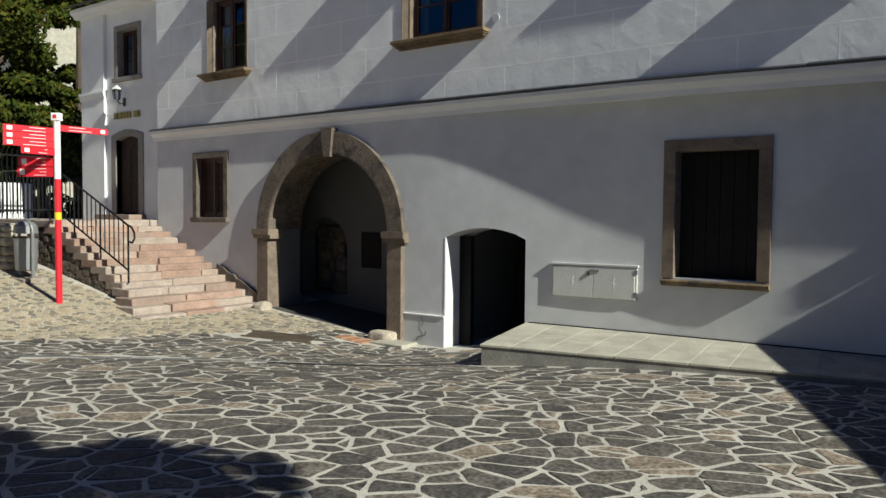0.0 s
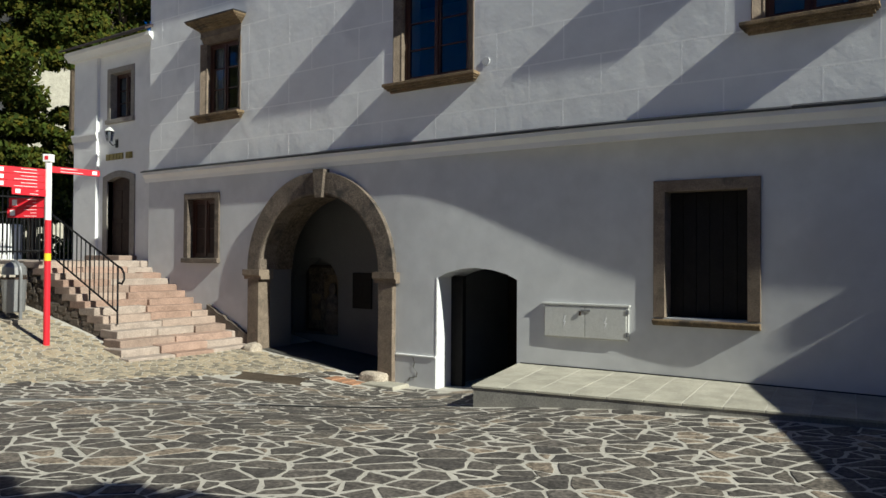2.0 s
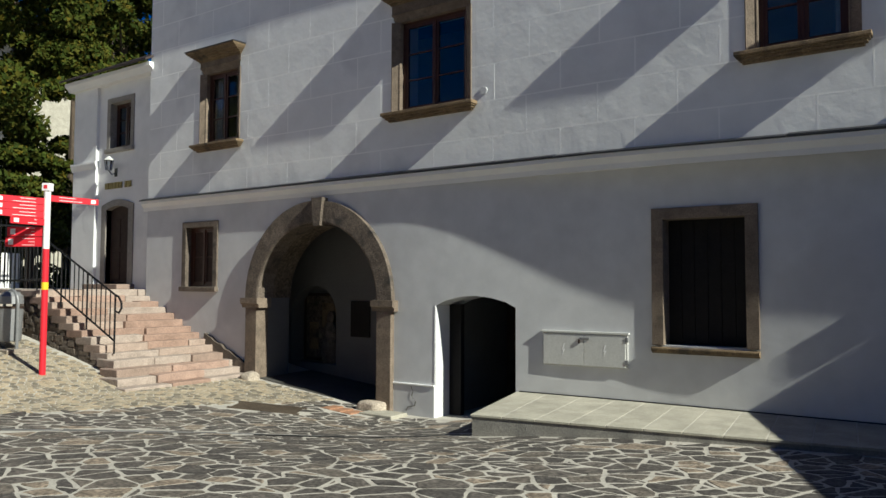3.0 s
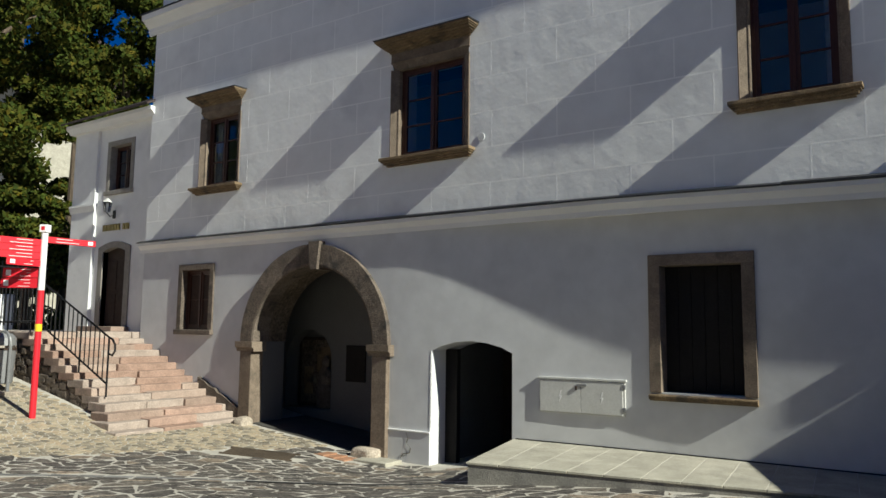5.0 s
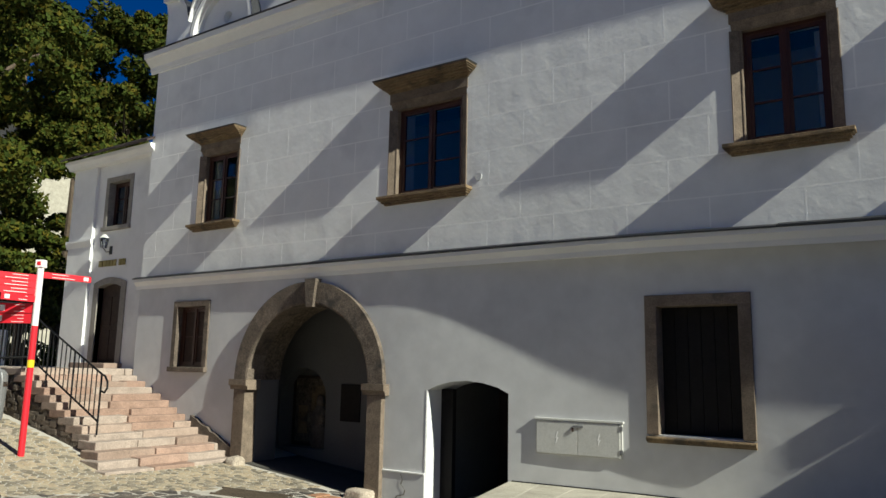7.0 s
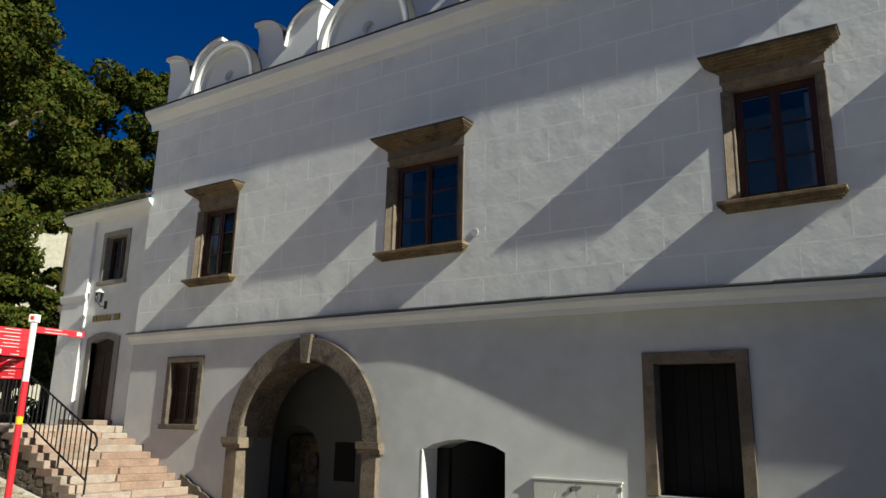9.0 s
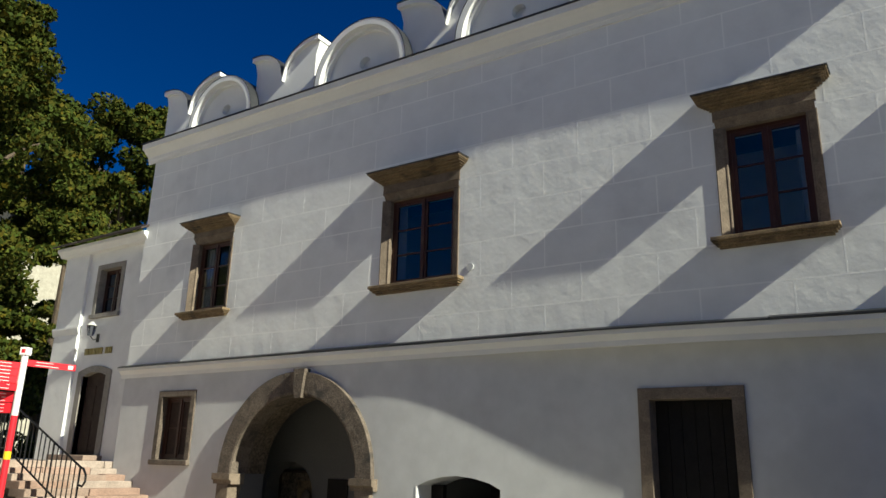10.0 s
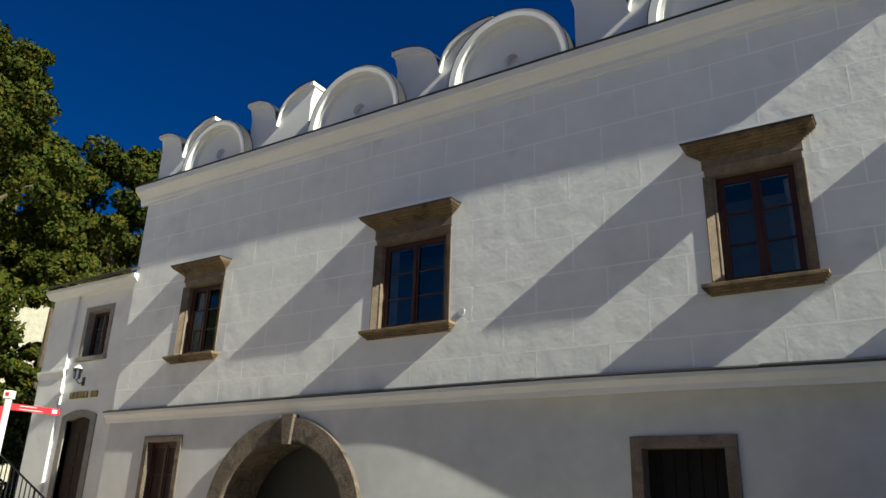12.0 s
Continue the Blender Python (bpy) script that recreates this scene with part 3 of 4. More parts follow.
# the floor's dark colour stands in for the shade inside the passage
bm = bmesh.new()
cols = [-10.72 + 0.2 * i for i in range(16)]
rows_y = [WY + 0.0 + 0.2 * i for i in range(10)]
gridv = [[bm.verts.new((x, y, ground_z(x, min(y, 9.6)) + 0.012)) for x in cols] for y in rows_y]
for r0, r1 in zip(gridv, gridv[1:]):
    for i in range(len(cols) - 1):
        bm.faces.new((r0[i], r0[i + 1], r1[i + 1], r1[i]))
tagged(link("passage_floor", bm, DARKSTONE), "passage floor in stone darkened for shade", "floor", kind="structure")

# cellar door recess, its shade also put into the dark plaster
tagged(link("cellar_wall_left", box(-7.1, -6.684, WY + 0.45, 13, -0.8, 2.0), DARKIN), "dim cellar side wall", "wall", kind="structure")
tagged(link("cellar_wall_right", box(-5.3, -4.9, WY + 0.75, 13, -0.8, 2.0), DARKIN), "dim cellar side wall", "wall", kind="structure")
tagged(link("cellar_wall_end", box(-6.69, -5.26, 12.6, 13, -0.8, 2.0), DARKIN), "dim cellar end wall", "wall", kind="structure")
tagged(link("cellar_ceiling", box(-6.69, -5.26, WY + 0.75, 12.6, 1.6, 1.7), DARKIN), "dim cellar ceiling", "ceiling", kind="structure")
# black posts added where the cellar's reveal lies in shade
cf = thing("cellar_shade_posts", "black posts added to stand for shade on the cellar reveal", "door frame")
part("post", box(-6.682, -6.46, WY + 0.4, WY + 0.5, -0.5, 1.32, 0.008), BLACKBOARD, cf)
part("post", box(-5.36, -5.30, WY + 0.55, WY + 0.65, -0.5, 1.26, 0.008), BLACKBOARD, cf)
cd = thing("cellar_door", "black wooden plank door set deep in the cellar opening", "door")
for k in range(5):
    part("plank", box(-6.66 + k * 0.28, -6.39 + k * 0.28, WY + 2.2, WY + 2.25, -0.7, 1.55), DARKWOOD, cd)
tagged(link("cellar_threshold", box(-6.75, -5.0, WY - 0.12, WY + 0.8, -0.7, -0.49, 0.01), SLAB), "pale stone threshold of the cellar door", "threshold", kind="structure")
# plinth, and a white strip painted as the cellar opening's sunlit edge
pli = thing("plinth", "cracked plaster plinth beside the gateway", "plinth", kind="structure")
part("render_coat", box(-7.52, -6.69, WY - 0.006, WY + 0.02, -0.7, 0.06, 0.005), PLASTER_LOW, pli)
part("top_edge", box(-7.52, -6.69, WY - 0.022, WY + 0.01, 0.045, 0.066, 0.003), LINE, pli, "pale top edge")
crack = [(-7.14, 0.03), (-7.10, -0.05), (-7.13, -0.12), (-7.05, -0.2), (-7.07, -0.27), (-7.2, -0.3), (-7.24, -0.36)]
part("crack", sheet(crack + [(x + 0.018, z - 0.012) for x, z in crack[::-1]], [], WY - 0.0145, WY - 0.0118), KERB, pli, "dark crack in the coat")
tagged(link("sunlit_edge_strip", sheet([(-6.72, -0.75), (-6.688, -0.75), (-6.688, 1.3), (-6.70, 1.3)], [], WY + 0.013, WY + 0.05), LINE), "white strip painted as the sunlit edge of the cellar opening", "trim", kind="structure")
tagged(link("pale_flagstone", box(-7.75, -7.1, WY - 0.55, WY - 0.14, -0.6, ground_z(-7.4, 9.2) + 0.05, 0.015), SLAB), "pale flat stone before the gateway pier", "stone")

# ---- electric cabinet ----
ec = thing("electric_cabinet", "grey metal two-door electric cabinet set into the wall", "cabinet")
part("body", box(-4.80, -3.57, WY - 0.012, WY + 0.1, 0.51, 0.99, 0.004), BOXP, ec)
for a, b in ((-4.785, -4.19), (-4.18, -3.6)):
    d = part("door", box(a, b, WY - 0.024, WY - 0.01, 0.525, 0.955, 0.003), BOXP, ec)
    c = (a + b) / 2
    part("warning_mark", sheet([(c + 0.01, 0.82), (c + 0.025, 0.82), (c + 0.005, 0.745), (c + 0.03, 0.745), (c - 0.015, 0.65), (c, 0.73), (c - 0.02, 0.73)], [], WY - 0.026, WY - 0.023), WHITE, d, "pale lightning mark")
part("lid", box(-4.82, -3.55, WY - 0.032, WY + 0.05, 0.965, 0.995, 0.004), BOXP, ec, "projecting metal lid")
part("latch", box(-4.24, -4.10, WY - 0.034, WY - 0.022, 0.885, 0.915, 0.003), GREYBIN, ec, "metal latch")
part("padlock", box(-4.265, -4.235, WY - 0.042, WY - 0.024, 0.83, 0.885, 0.006), DARKWOOD, ec, "dark padlock")
for z in (0.6, 0.9):
    part("hinge", box(-3.6, -3.56, WY - 0.03, WY - 0.01, z - 0.03, z + 0.03, 0.004), GREYBIN, ec)
ec.matrix_world = Matrix.Translation((-0.07, -0.024, -0.01)) @ on_lower(-4.19)

# ---- concrete slab beside the cellar door ----
ST = 0.08


def slab_front(x):
    """The front edge of the raised pavement closes on the wall along the street."""
    return 7.57 + 0.16 * (x + 4.8)


def prism(plan, z0, z1):
    bm = bmesh.new()
    lo = [bm.verts.new((x, y, z0)) for x, y in plan]
    hi = [bm.verts.new((x, y, z1)) for x, y in plan]
    n = len(plan)
    for k in range(n):
        bm.faces.new((lo[k], lo[(k + 1) % n], hi[(k + 1) % n], hi[k]))
    bm.faces.new(lo[::-1])
    bm.faces.new(hi)
    return bm


def skew(x):
    """How far the slabs' joints lean along the wall for each metre of depth."""
    return -0.24 + 0.13 * sstep(-4.8, -3.6, x)



slab = thing("raised_pavement", "pale concrete slab pavement raised along the wall", "pavement", kind="structure")


def slab_plan(xa, xb, front, back):
    return [(xa, slab_front(xa) + front), (xb, slab_front(xb) + front), (xb + skew(xb) * (back - slab_front(xb)), back), (xa + skew(xa) * (back - slab_front(xa)), back)]


part("kerb_body", prism(slab_plan(-4.79, 4.6, 0.015, WY + 0.6), -0.55, ST - 0.03), KERB, slab, "rough grey concrete edge")
part("joint_bed", prism(slab_plan(-4.78, 4.6, 0.02, WY + 0.6), ST - 0.031, ST - 0.003), MORTAR, slab, "pale mortar between the slabs")
xs = [-4.81 + 0.4 * k for k in range(24)]
for a, b in zip(xs, xs[1:]):
    bm = prism(slab_plan(a + 0.005, b - 0.005, 0.0, WY + 0.6), ST - 0.028, ST)
    bmesh.ops.bevel(bm, geom=bm.edges[:], offset=0.004, segments=1, affect='EDGES')
    part("slab", bm, SLAB, slab)

# black strip stands for the shade in the gap between wall and slabs
bm = bmesh.new()
prev = None
for k in range(41):
    x = -5.25 + 0.25 * k
    y = WY + fall_back(x)
    row = [bm.verts.new((x, y + dy, ST + dz)) for dy, dz in ((0.02, 0.0), (-0.014, 0.0), (-0.012, 0.012), (0.02, 0.018))]
    if prev:
        for j in range(4):
            bm.faces.new((prev[j], prev[(j + 1) % 4], row[(j + 1) % 4], row[j]))
    prev = row
part("gap_strip", bm, BLACKIRON, slab, "black strip standing for the shaded gap at the wall's foot")

# ---- steps ----
SY, NST, TREAD, Z0 = 7.27, 14, 0.2666, -0.02
RISE = (1.5 - Z0) / 13
def rough_edges(bm, amount, seed):
    """Worn, uneven faces: long edges cut up, and every corner moved a little."""
    long_edges = [e for e in bm.edges if e.calc_length() > 0.3]
    bmesh.ops.subdivide_edges(bm, edges=long_edges, cuts=6, use_grid_fill=True)
    for v in bm.verts:
        v.co += amount * Vector((noise.noise(v.co * 4 + Vector((seed, 0, 0))) * 1.6, 0, noise.noise(v.co * 5 + Vector((0, seed, 0)))))


steps = thing("stone_steps", "broad flight of worn pink sandstone steps", "steps", kind="structure")
rng = random.Random(7)
for i in range(NST):
    x1 = -10.78 - TREAD * i
    z1 = Z0 + RISE * i
    y = (6.88, 6.95, 7.08, 7.2)[i] if i < 4 else SY - 0.02
    end = WY - 0.002 if x1 > CX0 else 10.3
    cuts = [y]
    while cuts[-1] < end - 1.3:
        cuts.append(cuts[-1] + rng.uniform(0.7, 1.25))
    cuts.append(end)
    for a, b in zip(cuts, cuts[1:]):
        dx, dz = rng.uniform(-0.05, 0.025), rng.uniform(-0.016, 0.012)
        depth = TREAD + 0.25 if i < NST - 1 else 0.6
        bm = box(x1 + dx - depth, x1 + dx, a + 0.004, b - 0.004, z1 + dz - RISE - 0.02 - (0.25 if i == 0 else 0), z1 + dz, 0.014)
        rough_edges(bm, 0.012, i * 7.3 + a)
        part("step_block", bm, STONESTEP, steps)
top_x = -10.78 - TREAD * (NST - 1)
part("landing", sheet([(-22, 0.2), (top_x - 0.55, 0.2), (top_x - 0.55, 1.495), (-22, 1.495)], [], SY, 10.3), STONESTEP, steps, "stone landing")
# stepped side wall of rubble, its shade put into a darker stone colour
sidep = [(-22, -0.5), (-10.95, -0.5)]
for i in range(NST):
    x1, z1 = -10.8 - TREAD * i, Z0 + RISE * i - 0.13
    sidep += [(x1 - 0.14, z1 - RISE if i else z1 - 0.1), (x1 - 0.14, z1)]
sidep += [(-22, 1.34)]
part("side_wall", sheet(sidep, [], SY + 0.03, SY + 0.4), SANDD, steps, "rubble side wall darkened for shade")
for k in range(240):
    i = k % 12
    x = -11.1 - rng.random() * 6.0
    topz = Z0 - 0.15 + RISE * min(NST - 1, int((-10.8 - x) / TREAD))
    gz = ground_z(x, SY) - 0.05
    if topz - gz < 0.12:
        continue
    z = gz + rng.random() * (topz - gz - 0.1)
    w, h = rng.uniform(0.14, 0.3), rng.uniform(0.07, 0.13)
    part("rubble_stone", box(x - w / 2, x + w / 2, SY + rng.uniform(-0.015, 0.015), SY + 0.1, z, min(z + h, topz), 0.02), SANDD, steps)

# ---- iron railing on the steps ----
rail = thing("iron_railing", "black wrought iron stair railing with curled end", "railing")
RY = SY + 0.08


def stair_z(x):
    return Z0 + RISE * min(NST - 1, max(0, (-10.78 - x) / TREAD))


def rail_z(x):
    return stair_z(x) + 0.98 if x > top_x else 1.5 + 0.98


xa, xb = -11.85, top_x
part("handrail", tube([(xa + 0.02, RY, rail_z(xa) - 0.28), (xa + 0.12, RY, rail_z(xa) - 0.3), (xa + 0.19, RY, rail_z(xa) - 0.22), (xa + 0.18, RY, rail_z(xa) - 0.12), (xa + 0.1, RY, rail_z(xa) - 0.03), (xa, RY, rail_z(xa)), (xb, RY, rail_z(xb)), (-19.6, RY, rail_z(-19))], 0.018), BLACKIRON, rail)
part("lower_rail", tube([(xa, RY, stair_z(xa) + 0.2), (xb, RY, 1.7), (-19.6, RY, 1.62)], 0.017), BLACKIRON, rail)
x = xa
k = 0
while x > -19.6:
    foot = stair_z(x) - 0.02 if k % 6 == 0 else (stair_z(x) + 0.2 if x > top_x else 1.62)
    part("baluster", tube([(x, RY, foot), (x, RY, rail_z(x))], 0.016 if k % 6 == 0 else 0.010, sides=6), BLACKIRON, rail)
    x -= 0.145
    k += 1

# ---- annex ----
AY = 10.3
ax = thing("annex_house", "narrow white plastered annex with door and window", "house", kind="structure")
dl = [(-17.06, 1.4)] + [(-17.06 + 0.96 * i / 10, 3.44 + 0.09 * math.sin(math.pi * i / 10)) for i in range(11)] + [(-16.10, 1.4)]
part("wall", sheet([(-17.5, 1.4)] + dl + [(-15.0, 1.4), (-15.0, 6.6), (-17.5, 6.6)], [rect(-17.0, -16.12, 4.9, 6.05)], AY, AY + 0.5), PLASTER, ax)
part("pilaster", box(-18.5, -17.48, AY - 0.075, AY + 0.5, 1.3, 6.6, 0.01), PLASTER, ax, "white corner pilaster")
part("pilaster_moulding", sweep_x([(AY - 0.07, 4.45), (AY - 0.09, 4.5), (AY - 0.12, 4.6), (AY - 0.12, 4.65), (AY - 0.07, 4.66)], -18.56, -17.44), TRIMW, ax)
part("eave_moulding", sweep_x([(AY + 0.2, 6.5), (AY - 0.19, 6.5), (AY - 0.22, 6.56), (AY - 0.3, 6.62), (AY - 0.3, 6.7), (AY + 0.2, 6.7)], -18.6, -15.02), TRIMW, ax)
roof = part("roof", sweep_x([(AY - 0.4, 6.71), (AY - 0.4, 6.76), (AY + 4.5, 9.4), (AY + 4.5, 9.2)], -18.7, -15.02), ROOFTILE, ax, "dark brown tile roof")
part("side_wall", box(-18.45, -18.0, AY + 0.5, AY + 5, 1.3, 6.6), PLASTER, ax)
part("back_wall", box(-18.0, -15.02, AY + 4.5, AY + 5, 1.3, 6.6), PLASTER, ax)
fr = [(-17.25, 1.5)] + [(-17.25 + 1.32 * i / 10, 3.53 + 0.13 * math.sin(math.pi * i / 10)) for i in range(11)] + [(-15.93, 1.5)]
inner = [(-17.06, 1.5)] + [(-17.06 + 0.94 * i / 10, 3.42 + 0.09 * math.sin(math.pi * i / 10)) for i in range(11)] + [(-16.12, 1.5)]
ad = thing("annex_door", "dark brown wooden door in a flat arched stone frame", "door")
part("door_frame", sheet(fr + inner[::-1], [], AY - 0.03, AY + 0.2), SANDG, ad, "arched stone frame")
leafd = part("leaf", sheet([(-17.1, 1.56)] + [(-17.1 + 1.02 * i / 10, 3.43 + 0.11 * math.sin(math.pi * i / 10)) for i in range(11)] + [(-16.08, 1.56)], [], AY + 0.12, AY + 0.17), DARKWOOD, ad)
for z0, z1 in ((1.7, 2.4), (2.5, 3.2)):
    for a, b in ((-16.98, -16.64), (-16.54, -16.2)):
        part("door_panel", box(a, b, AY + 0.105, AY + 0.122, z0, z1, 0.012), DARKWOOD, leafd)
part("door_handle", tube([(-16.24, AY + 0.12, 2.5), (-16.24, AY + 0.05, 2.5), (-16.34, AY + 0.05, 2.5)], 0.012), BLACKIRON, ad)
part("doorstep", box(-17.3, -15.85, AY - 0.45, AY + 0.3, 1.5, 1.62, 0.015), STONESTEP, ad, "pale stone doorstep")
aw = thing("annex_window", "small casement window in a flat sandstone surround", "window")
plain_surround(aw, -17.0, -16.12, 4.9, 6.05, 0.12, AY, proud=0.02, mat=SANDG)
casement(aw, -17.0, -16.12, 4.9, 6.05, AY + 0.16, 3)

lamp = thing("wall_lantern", "black iron wall lantern with glass sides", "lantern", at=(-16.7, AY, 4.42))
part("wall_plate", box(-0.05, 0.05, -0.02, 0, -0.2, 0.0, 0.004), BLACKIRON, lamp)
part("arm", tube([(0, -0.01, -0.12), (0, -0.12, -0.16), (0, -0.2, -0.08)], 0.012), BLACKIRON, lamp)
bm = bmesh.new()
bmesh.ops.create_cone(bm, cap_ends=True, segments=6, radius1=0.06, radius2=0.1, depth=0.24)
bmesh.ops.translate(bm, verts=bm.verts[:], vec=(0, -0.2, 0.05))
part("glass_body", bm, GLASS, lamp, "smoky glass lantern body")
bm = bmesh.new()
bmesh.ops.create_cone(bm, cap_ends=True, segments=6, radius1=0.125, radius2=0.02, depth=0.1)
bmesh.ops.translate(bm, verts=bm.verts[:], vec=(0, -0.2, 0.22))
part("cap", bm, BOXP, lamp, "pale metal cap")
for k in range(6):
    a = k * math.pi / 3
    part("rib", tube([(0.062 * math.cos(a), -0.2 + 0.062 * math.sin(a), -0.07), (0.102 * math.cos(a), -0.2 + 0.102 * math.sin(a), 0.17)], 0.008, sides=5), BLACKIRON, lamp)

# broken ledge along the wall beside the lowest steps
ledge = [(-12.15 + 0.1 * k, Z0 + RISE * (1.37 - 0.1 * k) / TREAD + 0.09 + 0.05 * noise.noise(Vector((k * 0.9, 2, 0)))) for k in range(13)] + [(-10.9, -0.4), (-12.15, 0.2)]
bm = sheet(ledge, [], WY - 0.08, WY + 0.01)
tagged(link("broken_ledge", bm, SANDD), "dark broken stone edge between the steps and the wall", "stone")

# ---- signpost ----
PX, PY = -12.11, 6.28
pz = ground_z(PX, PY) + 0.147
sp = thing("signpost", "red and white tourist signpost with finger boards", "signpost", at=(PX, PY, pz))
sp.scale = (1, 1, 0.913)
part("pole", tube([(0, 0, -0.32), (0, 0, 2.05)], 0.05, sides=14), RED, sp, "red pole")
part("pole_top", tube([(0, 0, 2.051), (0, 0, 3.1)], 0.05, sides=14), WHITE, sp, "white upper pole")
part("band", tube([(0, 0, 1.33), (0, 0, 1.46)], 0.053, sides=14), YELLOW, sp, "yellow band")


def finger(z, h, length, ang, n, arrow=True):
    """A flat finger board from the pole, with unreadable writing as bars."""
    e = part("finger_board", box(0.05, length, -0.012, 0.012, z, z + h, 0.003), RED, sp)
    e.matrix_local = pose(0, 0, 0, 0, 0, ang)
    for k in range(n):
        zz = z + h * (k + 0.5) / n
        part("text_bar", box(0.18, length - 0.28 - 0.1 * (k % 2), -0.0150, 0.0150, zz - 0.0045, zz + 0.0045), WHITE, e, "white line of writing")
    if arrow:
        part("symbol", box(length - 0.13, length - 0.05, -0.0155, 0.0155, z + h * 0.2, z + h * 0.8), WHITE, e, "white square symbol")
    return e


# ---- litter bin ----
bx, by = -13.75, 6.55
bz = ground_z(bx, by)
lb = thing("litter_bin", "grey metal litter bin hung in a hooped frame", "bin", at=(bx, by, bz))
hoop = [(-0.24, 0, -0.05), (-0.24, 0, 0.75)] + [(-0.24 * math.cos(math.pi * i / 10), 0, 0.8 + 0.24 * math.sin(math.pi * i / 10)) for i in range(11)] + [(0.24, 0, 0.75), (0.24, 0, -0.05)]
part("hoop_frame", tube(hoop, 0.028), GREYBIN, lb)
part("bucket", tube([(0, 0, 0.14), (0, 0, 0.16), (0, 0, 0.72)], [0.16, 0.175, 0.2], sides=20), GREYBIN, lb)
part("rim", tube([(0, 0, 0.72), (0, 0, 0.75)], 0.21, sides=20), DARKWOOD, lb, "dark rim")
part("hood", tube([(0, 0, 0.8), (0, 0, 0.93), (0, 0, 1.0), (0, 0, 1.03)], [0.2, 0.19, 0.13, 0.02], sides=20), GREYBIN, lb, "rounded hood")
part("foot_slab", box(-0.36, 0.36, -0.22, 0.22, -0.1, 0.02, 0.02), RUBBLE, lb, "stone base")

# finger boards
for z, n in ((2.83, 2), (2.71, 2), (2.59, 2)):
    finger(z, 0.115, 0.80, -95, n)
finger(2.46, 0.12, 0.6, -84, 2)
finger(2.9, 0.11, 0.83, 85, 2)
finger(2.27, 0.17, 0.62, -144, 3)
finger(2.09, 0.17, 0.66, -146, 3)
cube = part("cap_cube", box(-0.062, 0.062, -0.062, 0.062, 3.08, 3.215, 0.004), WHITE, sp, "white cube cap")
cube.matrix_local = pose(0, 0, 0, 0, 0, 30)
part("symbol", box(-0.03, 0.03, -0.065, 0.065, 3.115, 3.18), RED, cube, "red mark")

# gilt writing over the annex door, kept as bars
wr = thing("wall_lettering", "gilded metal lettering over the annex door", "sign")
for a, b in ((-17.13, -16.98), (-16.95, -16.82), (-16.8, -16.68), (-16.66, -16.55), (-16.53, -16.42), (-16.3, -16.22), (-16.2, -16.12), (-16.1, -16.05)):
    part("letter_bar", box(a, b, AY - 0.03, AY - 0.01, 3.93, 4.08), GOLD, wr)

# the annex stands nearly flush with the house: drawn in towards the street
DRAWN = Matrix.Translation(EYE) @ Matrix.Scale(0.94, 4) @ Matrix.Translation([-c for c in EYE])
for ob in (ax, ad, aw, lamp, wr):
    ob.matrix_world = DRAWN @ Matrix.Translation(ob.location)

# small marks on the upper wall
vent = thing("wall_vent", "small round pale vent cover on the plaster", "vent", at=(-5.80, WY, 4.55))
part("cover", ring(0, 0.035, 0.06, -0.012, 0.0, 0, 2 * math.pi, 20), PLASTER_LOW, vent)
part("cap", tube([(0, 0.0, 0), (0, -0.012, 0)], 0.036, sides=14), PLASTER_LOW, vent)

# ---- scored ashlar joints ----
rj = random.Random(3)
jn = thing("ashlar_joints", "pale incised ashlar joint lines on the upper wall", "joints", kind="structure")
levels = [3.39] + [3.84 + 0.5475 * k for k in range(9)]
levels[-1] = 8.02
blocked = [(c - h - 0.12, c + h + 0.12, 4.3, 6.3) for c, h, _, _, _, _ in UPPER]


def free_runs(x0, x1, z, zz=None):
    runs = [(x0, x1)]
    for a, b, c, d in blocked:
        if c < (zz if zz else z) and z < d:
            nr = []
            for p, q in runs:
                if b <= p or a >= q:
                    nr.append((p, q))
                else:
                    if a > p:
                        nr.append((p, a))
                    if b < q:
                        nr.append((b, q))
            runs = nr
    return runs


for k, z in enumerate(levels[1:-1], 1):
    bm = bmesh.new()
    for p, q in free_runs(CX0 + 0.02, 5.4, z):
        n = max(1, int((q - p) / 0.9))
        for i in range(n):
            a, b = p + (q - p) * i / n, p + (q - p) * (i + 1) / n
            dz = 0.006 * math.sin(a * 1.7 + k)
            dz2 = 0.006 * math.sin(b * 1.7 + k)
            w = 0.0105
            va = [bm.verts.new((x, y, zz)) for x, y, zz in ((a, WY - 0.0006, z + dz - w), (b, WY - 0.0006, z + dz2 - w), (b, WY - 0.0006, z + dz2 + w), (a, WY - 0.0006, z + dz + w))]
            vb = [bm.verts.new((v.co.x, WY + 0.004, v.co.z)) for v in va]
            bm.faces.new(va)
            for j in range(4):
                bm.faces.new((va[j], va[(j + 1) % 4], vb[(j + 1) % 4], vb[j]))
    part("bed_joint", bm, LINE, jn)
for k in range(len(levels) - 1):
    bm = bmesh.new()
    x = -14.34 + (0.545 if k % 2 else 1.09)
    while x < 5.3:
        zc0, zc1 = levels[k] + 0.01, levels[k + 1] - 0.01
        if not any(a < x < b and c < zc1 and zc0 < d for a, b, c, d in blocked):
            box(x - 0.0095, x + 0.0095, WY - 0.0006, WY + 0.004, zc0, zc1, 0, bm)
        x += 1.09 + rj.uniform(-0.012, 0.012)
    part("head_joint", bm, LINE, jn)


